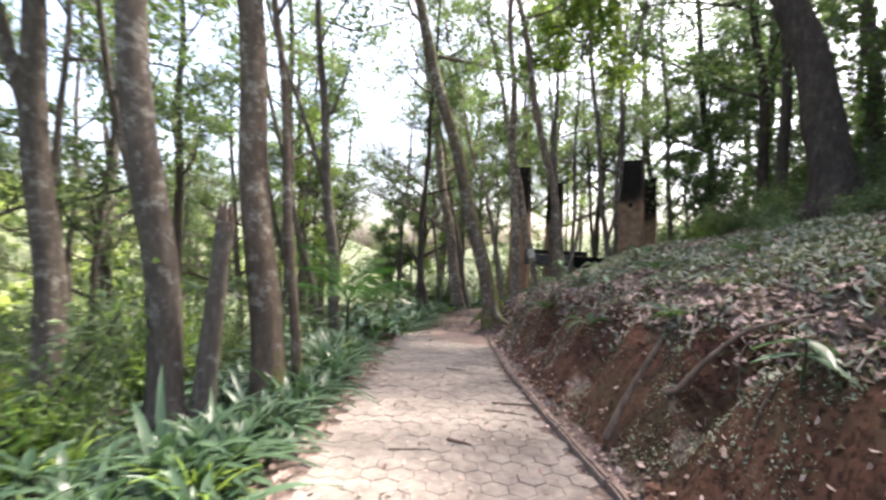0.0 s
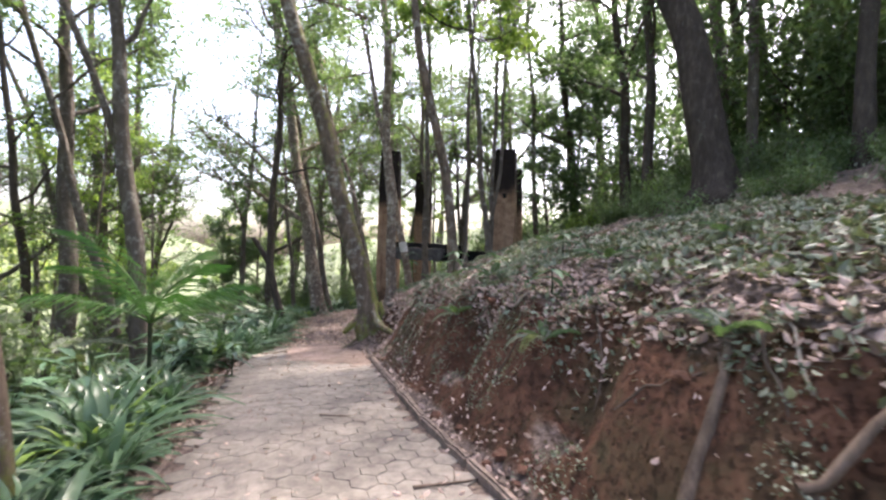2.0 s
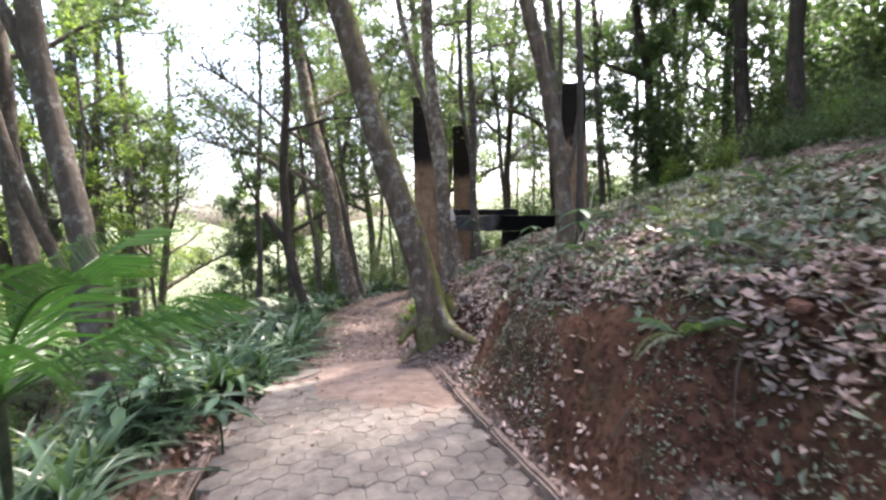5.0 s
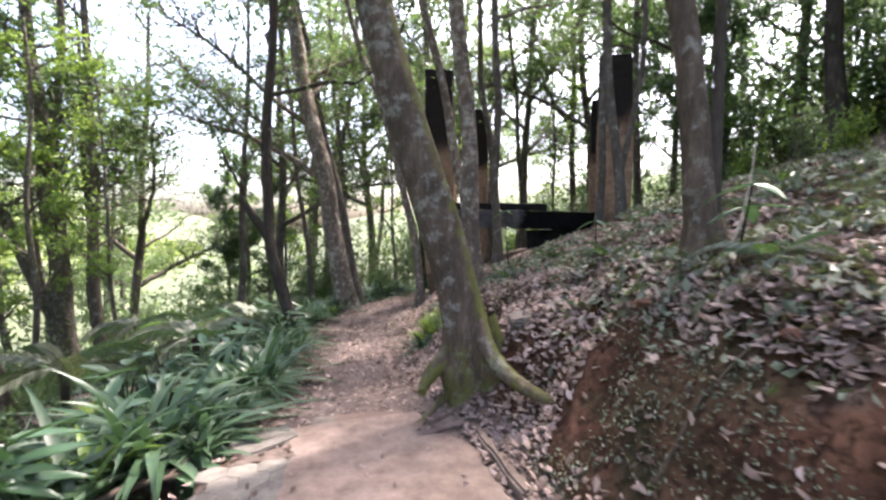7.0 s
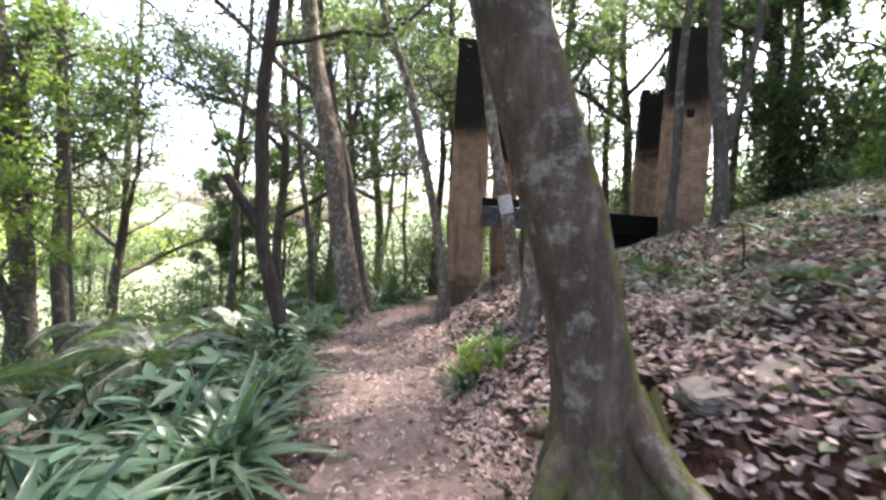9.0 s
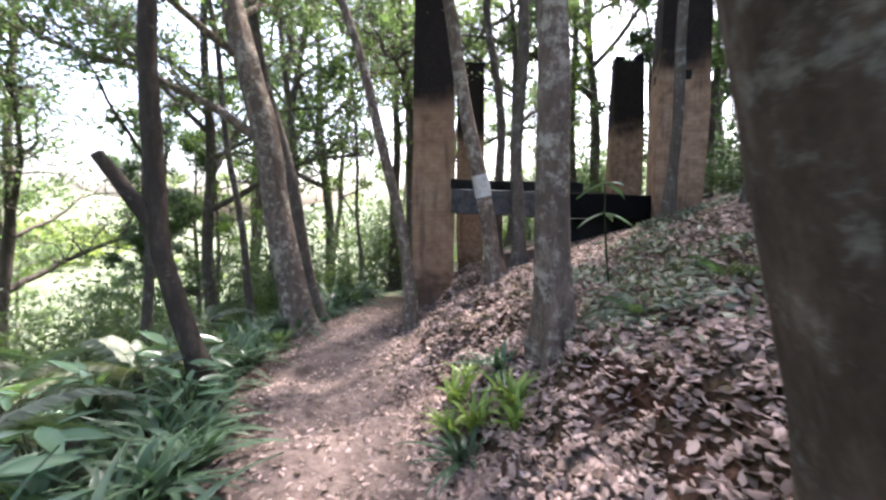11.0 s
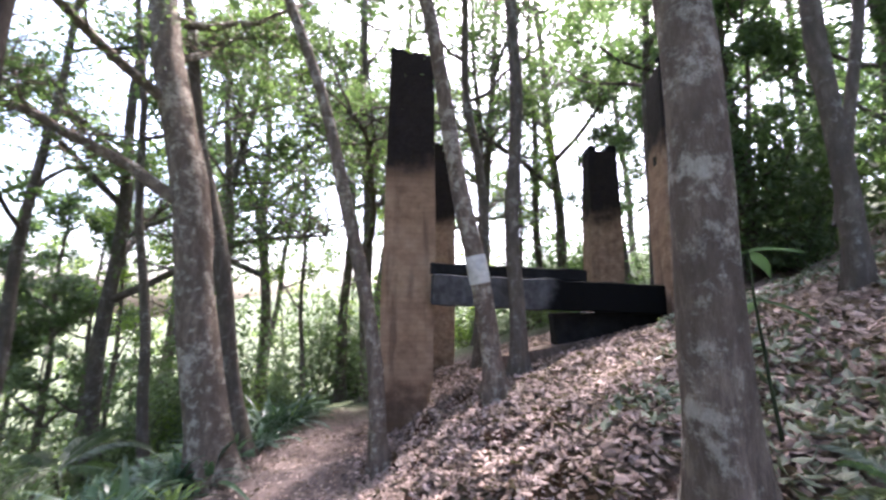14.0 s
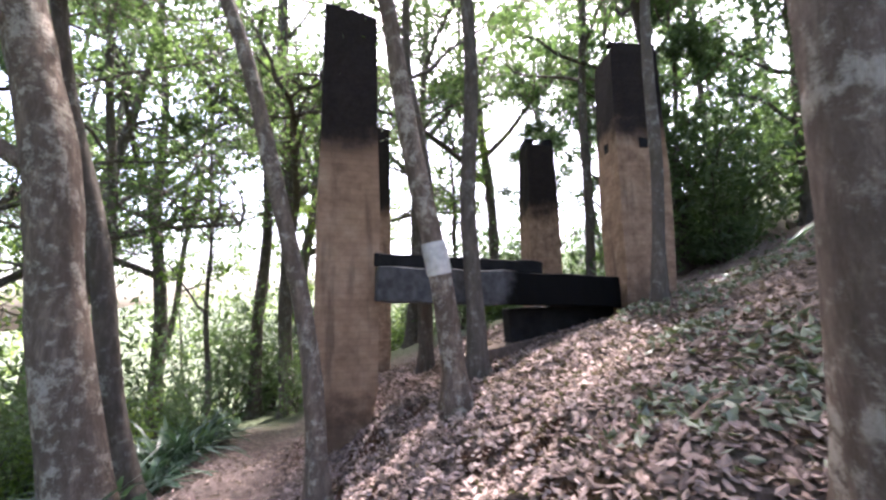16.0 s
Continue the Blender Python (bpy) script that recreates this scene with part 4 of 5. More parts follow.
def sow(templates, key, seed, count, xs, ys, sizes, weights):
    """Scatters copies of the templates over a rectangle of the plan, off the clearing."""
    rng = np.random.default_rng(seed)
    done = tries = 0
    while done < count and tries < count * 8:
        tries += 1
        x, y = rng.uniform(*xs), rng.uniform(*ys)
        pick, size, turn, tx, ty = int(rng.choice(len(templates), p=weights)), rng.uniform(*sizes), rng.uniform(0, 360), rng.normal(0, 3), rng.normal(0, 3)
        if in_clearing(x, y):
            continue
        settle(templates[pick], key + pick, pose(x, y, ground_at(x, y) - 0.05, tx, ty, turn) @ Matrix.Scale(size, 4))
        done += 1


sow(SHRUBS, 0, 801, 64, (4.4, 8.4), (0, 10.5), (0.35, 0.7), (0.75, 0.25, 0))
sow(SHRUBS, 0, 802, 62, (8.2, 16), (-2, 22), (0.7, 1.3), (0.7, 0.25, 0.05))
sow(SHRUBS, 0, 803, 88, (-12, -3.2), (-4, 26), (0.6, 1.2), (0.3, 0.5, 0.2))
sow(SHRUBS, 0, 804, 56, (-3, 12), (20.6, 30), (0.6, 1.1), (0.2, 0.45, 0.35))
THICKETS = [tagged(shrub_template(63, LEAF_DARK, 1900, 1.9, 3.2, 0.2), "tall dense dark green thicket on the hillside", "shrub", "thickets of the wood"),
            tagged(shrub_template(64, LEAF, 1800, 1.8, 3.4, 0.19), "tall loose green thicket among the trees", "shrub", "thickets of the wood")]
sow(THICKETS, 5, 805, 34, (9.4, 17), (3, 26), (0.7, 1.25), (0.8, 0.2))
sow(THICKETS, 5, 806, 7, (-3, 15), (24, 35), (0.7, 1.2), (0.4, 0.6))
sow(THICKETS, 5, 807, 22, (-18, -7), (4, 36), (0.7, 1.2), (0.4, 0.6))

# ---- the wood round about ----
WILD = [build_tree(70, (0.03, 0.02), (0.004, 0), 0.13, 13, 4.5, leaves=2800, leaf=0.175, limbs=10, twigs=1),
        build_tree(71, (-0.05, 0.02), (0, 0.004), 0.09, 11, 3.4, leaves=2400, leaf=0.16, limbs=9, twigs=1),
        build_tree(72, (0.0, -0.04), (0.006, 0), 0.16, 15, 5.5, leaves=3000, leaf=0.19, limbs=11, reach=3.2, bark=BARK_DARK, twigs=1),
        build_tree(73, (0.06, 0.0), (-0.006, 0), 0.065, 9, 2.2, leaves=2100, leaf=0.14, limbs=9, leaf_mat=LEAF_BRIGHT, reach=2.0, twigs=1),
        build_tree(74, (0.0, 0.02), (0, 0), 0.1, 7.5, 1.2, leaves=6000, leaf=0.15, limbs=15, leaf_mat=LEAF_DARK, reach=1.8, twigs=1),
        build_tree(75, (0.04, -0.02), (0.01, 0.006), 0.12, 12, 2.8, leaves=3900, leaf=0.17, limbs=13, reach=2.9, bark=BARK_DARK, leaf_mat=LEAF_DARK, twigs=1),
        build_tree(76, (0.05, -0.03), (0.006, 0.004), 0.13, 10.5, 3.4, leaves=8500, leaf=0.088, limbs=8, reach=2.4, twigs=1, spread=0.6,
                   boughs=((2.9, 0.9, 0.3, 0.5, 4.0, 0.07), (3.6, -0.7, 0.6, 0.55, 3.8, 0.065), (4.4, 0.1, -0.9, 0.5, 3.6, 0.06), (5.2, -0.8, -0.5, 0.7, 3.0, 0.05)))]
WILD_LABELS = ("slender grey forest tree with an open crown", "thin forest tree with a loose crown", "tall dark-barked forest tree", "young bright-leaved forest tree", "dense dark evergreen tree on the slope", "leafy dark forest tree branching low", "spreading forest tree with fine leaves on crooked boughs")
for t, lab in zip(WILD, WILD_LABELS):
    tagged(t, lab, "tree", "trees of the surrounding wood")
sow(WILD[:6], 10, 811, 26, (8.8, 22), (-2, 27), (0.8, 1.2), (0.2, 0.2, 0.2, 0.05, 0.1, 0.25))
sow(WILD[:6], 10, 812, 20, (-4, 15), (20.8, 37), (0.8, 1.2), (0.25, 0.3, 0.05, 0.4, 0.0, 0.0))
sow(WILD[:6], 10, 813, 20, (-18, -5.6), (14, 36), (0.8, 1.2), (0.25, 0.3, 0.15, 0.15, 0.1, 0.05))
sow(WILD[:6], 10, 814, 19, (-16, -6.2), (2, 14), (0.8, 1.15), (0.3, 0.35, 0.1, 0.2, 0.05, 0.0))
for x, y, i, sc in ((-2.9, 27.5, 4, 1.2), (-2.0, 26.8, 4, 1.0), (-3.8, 28.4, 4, 1.1), (-6, -5, 0, 1), (-2.6, -4, 1, 1), (3.8, -4, 0, 1.1), (2.6, -8, 2, 1), (-2, -9, 2, 1), (6, -8, 0, 1),
                    (8.3, 10.6, 5, 1.0), (9.1, 12.2, 5, 1.1), (7.9, 6.0, 5, 0.95), (10.2, 13.6, 4, 1.2), (9.6, 9.6, 0, 1.0), (9.8, 15.6, 5, 1.1), (9.0, 4.0, 5, 1.0), (8.2, 2.0, 5, 0.9), (10.6, 17.4, 4, 1.1), (8.6, 8.2, 1, 1.0), (10.4, 6.4, 4, 1.2),
                    (-2.2, 20.5, 1, 1.0), (-4.4, 18.2, 3, 0.9), (1.2, 22.0, 1, 1.0), (3.0, 23.0, 3, 1.1), (-1.2, 25.0, 3, 1.2), (-11.0, 14.5, 6, 1.2), (-6.6, 25.0, 6, 1.2), (-1.2, 23.2, 6, 1.1), (-9.6, 21.0, 6, 1.2), (2.4, 25.5, 6, 1.2), (4.6, 22.6, 6, 1.15), (7.6, 21.8, 6, 1.1), (10.4, 21.0, 6, 1.15), (6.2, 26.0, 6, 1.3), (-7.6, 12.4, 2, 1.1), (-7.5, 22.0, 0, 1.2), (-5.7, 20.4, 0, 1.05), (-6.2, 18.5, 3, 1.3)):
    settle(WILD[i], 10 + i, pose(x, y, ground_at(x, y), 0, 0, x * 50) @ Matrix.Scale(sc, 4))


for x, y, k, sc in ((-8.2, 6.2, 0, 0.75), (-9.4, 8.0, 1, 0.8), (-7.3, 9.0, 1, 0.7), (-10.5, 5.4, 0, 0.9), (-8.8, 10.4, 0, 0.8), (-11.2, 9.2, 1, 0.95), (-7.4, 12.6, 1, 0.7), (-9.6, 13.6, 0, 0.85), (-9.0, 4.0, 1, 0.8)):
    copy_thing(THICKETS[k], pose(x, y, ground_at(x, y) - 0.05, 0, 0, x * 131) @ Matrix.Scale(sc, 4))


for x, y, k, sc in ((6.7, 6.1, 0, 0.7), (7.5, 6.5, 0, 0.9), (8.0, 5.2, 0, 1.0), (6.5, 4.9, 0, 0.6), (8.3, 7.5, 0, 1.0), (7.7, 9.0, 0, 0.75), (8.5, 9.5, 1, 0.9), (9.0, 8.5, 0, 1.1), (7.3, 4.0, 0, 0.8), (8.1, 3.1, 0, 0.9), (9.3, 10.5, 0, 1.1),
                    (6.2, 9.6, 1, 0.5), (6.6, 10.6, 2, 0.5), (7.2, 11.4, 1, 0.6), (7.0, 9.2, 2, 0.55), (7.8, 10.2, 1, 0.7), (6.6, 12.5, 1, 0.4), (7.4, 12.6, 2, 0.55),
                    (-2.2, 16.2, 0, 0.45), (-3.2, 17.4, 0, 0.7), (-1.8, 18.6, 1, 0.5), (-2.9, 14.9, 0, 0.45), (-4.2, 15.8, 1, 0.7), (-1.6, 16.6, 0, 0.6), (-2.4, 18.9, 0, 0.8), (-1.1, 17.8, 1, 0.6), (-2.0, 20.2, 0, 0.9)):
    copy_thing(SHRUBS[k], pose(x, y, ground_at(x, y) - 0.05, 0, 0, x * 97) @ Matrix.Scale(sc, 4))
for x, y, sc in ((1.4, 23.4, 0.7), (3.3, 24.6, 0.8), (-0.4, 24.4, 0.7), (5.2, 25.0, 0.9), (4.4, 21.6, 0.4), (2.3, 21.3, 0.35), (7.2, 24.0, 0.8), (9.2, 23.0, 0.8), (0.4, 22.2, 0.4), (-5.8, 23.5, 0.9), (-8.0, 26.0, 1.1), (-4.8, 27.5, 1.0), (-10.0, 23.5, 1.1), (-7.2, 19.6, 0.7), (-3.2, 20.6, 0.55), (-3.9, 23.2, 0.8), (-2.6, 22.4, 0.6)):
    copy_thing(THICKETS[1], pose(x, y, ground_at(x, y) - 0.05, 0, 0, x * 83) @ Matrix.Scale(sc, 4))
for x, y, sc in ((9.6, 7.0, 0.9), (10.4, 5.0, 1.0), (10.0, 9.2, 0.95), (9.2, 2.6, 0.9), (10.8, 11.0, 1.0)):
    copy_thing(THICKETS[0], pose(x, y, ground_at(x, y) - 0.05, 0, 0, x * 61) @ Matrix.Scale(sc, 4))


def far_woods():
    """Tree crowns covering the slope across the valley, their green lightened to carry haze."""
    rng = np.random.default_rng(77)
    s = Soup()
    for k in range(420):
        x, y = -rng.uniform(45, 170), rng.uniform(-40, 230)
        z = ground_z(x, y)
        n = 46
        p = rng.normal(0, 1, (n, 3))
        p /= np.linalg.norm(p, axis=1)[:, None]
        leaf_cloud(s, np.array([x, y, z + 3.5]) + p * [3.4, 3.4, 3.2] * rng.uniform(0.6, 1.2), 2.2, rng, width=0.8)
    tagged(put("far_woods", s.mesh("far_woods"), HAZY_LEAF), "woods on the far slope, haze and sun painted as paler green", "woods", kind="stuff")


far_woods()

# ---- leaf litter, herbs and twigs ----
def scatter_leaves(name, label, mat, count, size, where, seed, lift=0.012, droop=0.05):
    rng = np.random.default_rng(seed)
    pts = []
    while len(pts) < count:
        x, y = where(rng)
        pts.append((x, y, ground_at(x, y) + lift + rng.uniform(0, 0.015)))
    s = Soup()
    (flat_leaves if mat is DRY else leaf_cloud)(s, pts, size, rng, droop=droop, width=0.62 if mat is DRY else 0.5)
    tagged(put(name, s.mesh(name), mat), label, "leaves", kind="stuff")


def on_slope(rng):
    while True:
        y = rng.uniform(5.5, 19)
        x = lerp_table(y, PATH_R) + abs(rng.normal(0, 2.1)) - 0.1
        if x < 8 and (y > 9.0 or x > lerp_table(y, PATH_R) + 0.72 or (y > 6.3 and rng.random() < 0.035 * (y - 6.3))):
            return x, y


def on_trail(rng):
    y = rng.uniform(9.8, 19)
    u = rng.beta(0.55, 0.55)
    return lerp_table(y, PATH_L) - 0.3 + u * (lerp_table(y, PATH_R) - lerp_table(y, PATH_L) + 0.4), y


def on_bank(rng):
    y = rng.uniform(0.0, 8.5)
    return lerp_table(y, PATH_R) + rng.uniform(0.7, 3.6), y


def at_edges(rng):
    y = rng.uniform(0.5, 9.6)
    if rng.random() < 0.55:
        return lerp_table(y, PATH_R) + abs(rng.normal(0.08, 0.12)), y
    return lerp_table(y, PATH_L) - abs(rng.normal(0.0, 0.2)), y


def on_paving(rng):
    y = rng.uniform(0.5, 9.6)
    return rng.uniform(lerp_table(y, PATH_L), lerp_table(y, PATH_R)), y


scatter_leaves("leaf_litter", "brown and tan dead leaves strewn over the slope", DRY, 50000, 0.068, on_slope, 201, 0.014, 0.0)
scatter_leaves("trail_litter", "small dead leaves trodden into the dirt trail", DRY, 6500, 0.055, on_trail, 202, 0.008, 0.0)
scatter_leaves("bank_litter", "dead leaves on the crest of the cut bank", DRY, 21000, 0.068, on_bank, 203, 0.015, 0.0)
scatter_leaves("edge_litter", "dead leaves gathered along the path edges", DRY, 1100, 0.055, at_edges, 204, 0.012, 0.0)


def on_cut(rng):
    y = rng.uniform(0.0, 9.5)
    return lerp_table(y, PATH_R) + rng.uniform(0.12, 0.85), y


def green_cut(rng):
    while True:
        x, y = on_cut(rng)
        if noise.noise((x * 1.6, y * 1.1, 9.0)) > 0.08:
            return x, y


def on_lip(rng):
    y = rng.uniform(0.0, 9.2)
    return lerp_table(y, PATH_R) + rng.uniform(0.62, 1.1), y


scatter_leaves("lip_herbs", "small plants hanging over the lip of the clay bank", HERB, 1500, 0.065, on_lip, 213, 0.03, 0.5)
scatter_leaves("bank_debris", "dead leaves and crumbs caught on the clay cut bank", DRY, 520, 0.045, on_cut, 211, 0.01, 0.5)
scatter_leaves("bank_moss", "small mossy herbs clinging to the clay bank", HERB, 6500, 0.026, green_cut, 212, 0.012, 0.3)
scatter_leaves("paving_litter", "few small dead leaves lying on the paving", DRY, 420, 0.045, on_paving, 205, 0.012, 0.0)


def herb_spot(rng):
    while True:
        y = rng.uniform(-0.5, 15)
        x = lerp_table(y, PATH_R) + 0.75 + abs(rng.normal(0, 2.6))
        if noise.noise((x * 0.8, y * 0.8, 5.0)) > -0.12 and (y < 8.5 or x > 3.2 + 0.35 * (y - 8.5)):
            return x, y


scatter_leaves("herbs", "grey-green low herbs carpeting the top of the bank", HERB, 15000, 0.085, herb_spot, 206, 0.06, -0.25)


def verge_spot(rng):
    y = rng.uniform(-3.5, 25)
    return lerp_table(y, PATH_L) - (0.75 if 7.3 < y < 9.8 else 0.2) - abs(rng.normal(0, 2.1)), y


CLUMPS = [(2.1, 8.2), (2.35, 8.75), (2.9, 8.6), (2.55, 9.5), (3.1, 9.9), (2.4, 10.3), (3.5, 10.8), (2.9, 11.2), (3.7, 9.4), (1.95, 9.15), (3.3, 12.1), (4.2, 11.6), (2.2, 7.6), (2.55, 11.8), (2.85, 12.25), (2.4, 12.15), (3.2, 12.7), (2.95, 13.3), (3.7, 13.0), (4.3, 13.7)]


def clump_spot(rng):
    x, y = CLUMPS[rng.integers(0, len(CLUMPS))]
    return x + rng.normal(0, 0.17), y + rng.normal(0, 0.2)


scatter_leaves("slope_herbs", "pale grey-green seedlings in patches among dead leaves", HERB, 2900, 0.085, clump_spot, 214, 0.05, -0.15)
scatter_leaves("verge_herbs", "low green leaves filling the border below the trail", STRAP, 12000, 0.14, verge_spot, 207, 0.1, -0.3)


def stick(label, x, y, length, radius, rz, mat, seed, rise=0.0, name="stick"):
    """A crooked stick that follows the ground under it; rise lifts its far end clear."""
    rng = np.random.default_rng(seed)
    s = Soup()
    line = bend_line(rng, (-length / 2, 0, 0), (1, 0, 0), length, 11, 0.09)
    turn, z0 = radians(rz), ground_at(x, y)
    for k, p in enumerate(line):
        wx, wy = x + p[0] * math.cos(turn) - p[1] * math.sin(turn), y + p[0] * math.sin(turn) + p[1] * math.cos(turn)
        p[2] = max(ground_at(wx, wy), ground_z(wx, wy) if wy < 9.7 else -9) - z0 + radius * (0.0 if name == "root" else 0.45) + rise * (k / 11) ** 2
    tube(s, line, radius * np.linspace(1, 0.3, 12) * (1 + rng.normal(0, 0.08, 12)), 8)
    tw = bend_line(rng, line[6], (0.7, 0.7, 0.15), length * 0.22, 3, 0.2)
    tube(s, tw, radius * np.linspace(0.5, 0.2, 4), 5)
    ob = put(name, s.mesh(name, True), mat)
    ob.matrix_basis = pose(x, y, z0, 0, 0, rz)
    tagged(ob, label, name)


def overhang_root(x, y, length, radius, seed):
    """A bare root that leaves the crest, loops out over the cut and dives back into the clay."""
    rng = np.random.default_rng(seed)
    z0, side, s = ground_at(x, y), rng.uniform(-0.8, 0.8), Soup()
    line = []
    for u in np.linspace(0, 1, 13):
        px, py = x - 0.62 * length * u, y + side * length * u + 0.05 * math.sin(5 * u + seed)
        line.append((px - x, py - y, ground_at(px, py) - z0 + 0.16 * length * math.sin(math.pi * u) - 0.03))
    tube(s, line, radius * np.linspace(1.1, 0.45, 13) * (1 + rng.normal(0, 0.1, 13)), 7)
    fork = bend_line(rng, line[5], (-0.5, -side, -0.6), length * 0.4, 5, 0.25)
    tube(s, fork, radius * np.linspace(0.55, 0.2, 6), 5)
    ob = put("root", s.mesh("root", True), WOOD_DEAD)
    ob.matrix_basis = pose(x, y, z0)
    tagged(ob, "bare crooked root looping out of the clay bank", "root")


stick("dark twig lying on the paving", -0.2, 3.32, 0.34, 0.009, -8, WOOD_DEAD, 1)
stick("dark piece of bark on the paving", 0.18, 3.5, 0.22, 0.02, -40, WOOD_DEAD, 2)
stick("dark twig lying on the paving", 0.83, 4.67, 0.5, 0.014, 10, WOOD_DEAD, 3)
stick("dark twig lying on the paving", 0.7, 4.35, 0.42, 0.011, -6, WOOD_DEAD, 4)
stick("dark twig lying on the paving", 0.25, 6.2, 0.32, 0.01, -25, WOOD_DEAD, 5)
stick("pale dead stem arching up beside a tree foot", 2.5, 8.68, 0.46, 0.013, -15, TWIG_PALE, 6, 0.62, "branch")
stick("short dark log lying across the paving end", 0.98, 9.86, 0.4, 0.026, -6, WOOD_DEAD, 21, 0.0, "log")
stick("dark log along the edge of the drop", -0.98, 9.72, 0.7, 0.035, 12, WOOD_DEAD, 22, 0.0, "log")
stick("dead branch lying on the crest of the bank", 2.05, 5.3, 0.7, 0.012, -35, TWIG_PALE, 23, 0.0, "branch")
stick("rotting log on the leaf litter", 3.3, 13.05, 0.9, 0.04, -28, WOOD_DEAD, 7, 0.0, "log")
stick("rotting log on the leaf litter", 4.0, 13.6, 0.6, 0.035, 20, WOOD_DEAD, 8, 0.0, "log")
stick("mossy root running down the clay bank", 1.78, 3.45, 0.9, 0.04, 10, WOOD_DEAD, 9, 0.0, "root")
stick("bare root across the bank crest", 2.0, 2.85, 0.9, 0.022, -25, WOOD_DEAD, 10, 0.0, "root")
stick("bare root across the slope", 2.3, 9.6, 1.0, 0.03, 40, WOOD_DEAD, 11, 0.0, "root")
stick("mossy surface root at the foot of the leaning tree", 0.85, 10.0, 0.6, 0.055, 200, BARK_MOSS, 13, 0.0, "root")
rng = np.random.default_rng(14)
for k in range(6):
    y = 0.9 + k * 1.45
    stick("thin root hanging down the clay bank", lerp_table(y, PATH_R) + rng.uniform(0.45, 0.75), y, rng.uniform(0.3, 0.55), rng.uniform(0.006, 0.012), rng.uniform(-60, 60), WOOD_DEAD, 450 + k, 0.0, "root")
for k in range(13):
    y = 1.6 + 0.58 * k + rng.uniform(-0.12, 0.12)
    overhang_root(lerp_table(y, PATH_R) + rng.uniform(0.8, 1.0), y, rng.uniform(0.22, 0.42), rng.uniform(0.007, 0.014), 600 + k)
for k in range(26):
    x, y = on_slope(rng) if k % 2 else on_bank(rng)
    stick("thin fallen twig among the dead leaves", x, y, rng.uniform(0.3, 0.8), rng.uniform(0.005, 0.011), rng.uniform(0, 180), TWIG_PALE if k % 3 else WOOD_DEAD, 400 + k)


def trail():
    """The bare trodden line beyond the paving."""
    s = Soup()
    ys = np.arange(9.72, 19.0, 0.09)
    grid = []
    for y in ys:
        l = lerp_table(y, PATH_L) + 0.06 + 0.16 * noise.noise((0.0, y * 1.7, 4.0))
        r = lerp_table(y, PATH_R) - 0.02 + 0.22 * noise.noise((5.0, y * 1.5, 4.0)) - 0.15 * smooth(13.5, 16.5, y)
        for k in range(15):
            x = l + (r - l) * k / 14
            edge = min(k, 14 - k)
            grid.append((x, y, ground_at(x, y) + (0.008 if edge > 1 else 0.002 if edge == 1 else -0.02)))
    n = len(ys)
    j, i = np.meshgrid(np.arange(n - 1), np.arange(14), indexing="ij")
    q = (j * 15 + i).ravel()
    s.add(grid, np.stack([q, q + 1, q + 16, q + 15], 1))
    tagged(put("trail", s.mesh("trail", True), TRAIL), "bare trodden dirt trail with dead leaves on it", "trail", kind="structure")


trail()


def clod(x, y, r, seed):
    bm = bmesh.new()
    bmesh.ops.create_icosphere(bm, subdivisions=2, radius=r)
    for v in bm.verts:
        v.co *= 1 + noise.noise(v.co / r * 1.2 + Vector((seed, 0, 0))) * 0.5
        v.co.z *= 0.7
    me = bpy.data.meshes.new("clay_clod")
    bm.to_mesh(me)
    bm.free()
    ob = put("clay_clod", me, CLOD)
    ob.matrix_basis = pose(x, y, ground_at(x, y) + r * 0.2)
    tagged(ob, "crumbled lump of red clay on the bank", "clod", "clods of clay")


for k in range(34):
    y = rng.uniform(0.4, 9.3)
    clod(lerp_table(y, PATH_R) + (rng.uniform(0.08, 0.2) if k % 3 else rng.uniform(0.4, 0.9)), y, rng.uniform(0.02, 0.06), k)


def stone(x, y, sx, sy, sz, seed):
    bm = bmesh.new()
    bmesh.ops.create_icosphere(bm, subdivisions=3, radius=1)
    for v in bm.verts:
        n = noise.noise(v.co * 1.3 + Vector((seed, 0, 0))) * 0.3 + noise.noise(v.co * 4 + Vector((0, seed, 0))) * 0.06
        v.co *= 1 + n
        v.co.z = max(-0.6, min(0.55, v.co.z))
        v.co = Vector((v.co.x * sx, v.co.y * sy, v.co.z * sz))
    me = bpy.data.meshes.new("stone")
    bm.to_mesh(me)
    bm.free()
    shade(me)
    ob = put("stone", me, STONE if sx < 0.5 else PAVER)
    ob.matrix_basis = pose(x, y, ground_at(x, y) + 0.015, 4, -14 if x > 1 else -2, seed * 40 if sx < 0.25 else 6)
    tagged(ob, "flat weathered stone half buried in leaf litter", "stone")


for k, (x, y, a, b, c) in enumerate(((2.6, 9.3, 0.12, 0.08, 0.03), (2.3, 10.15, 0.1, 0.07, 0.03), (-0.1, 10.0, 0.09, 0.06, 0.03))):
    stone(x, y, a, b, c, k + 1)


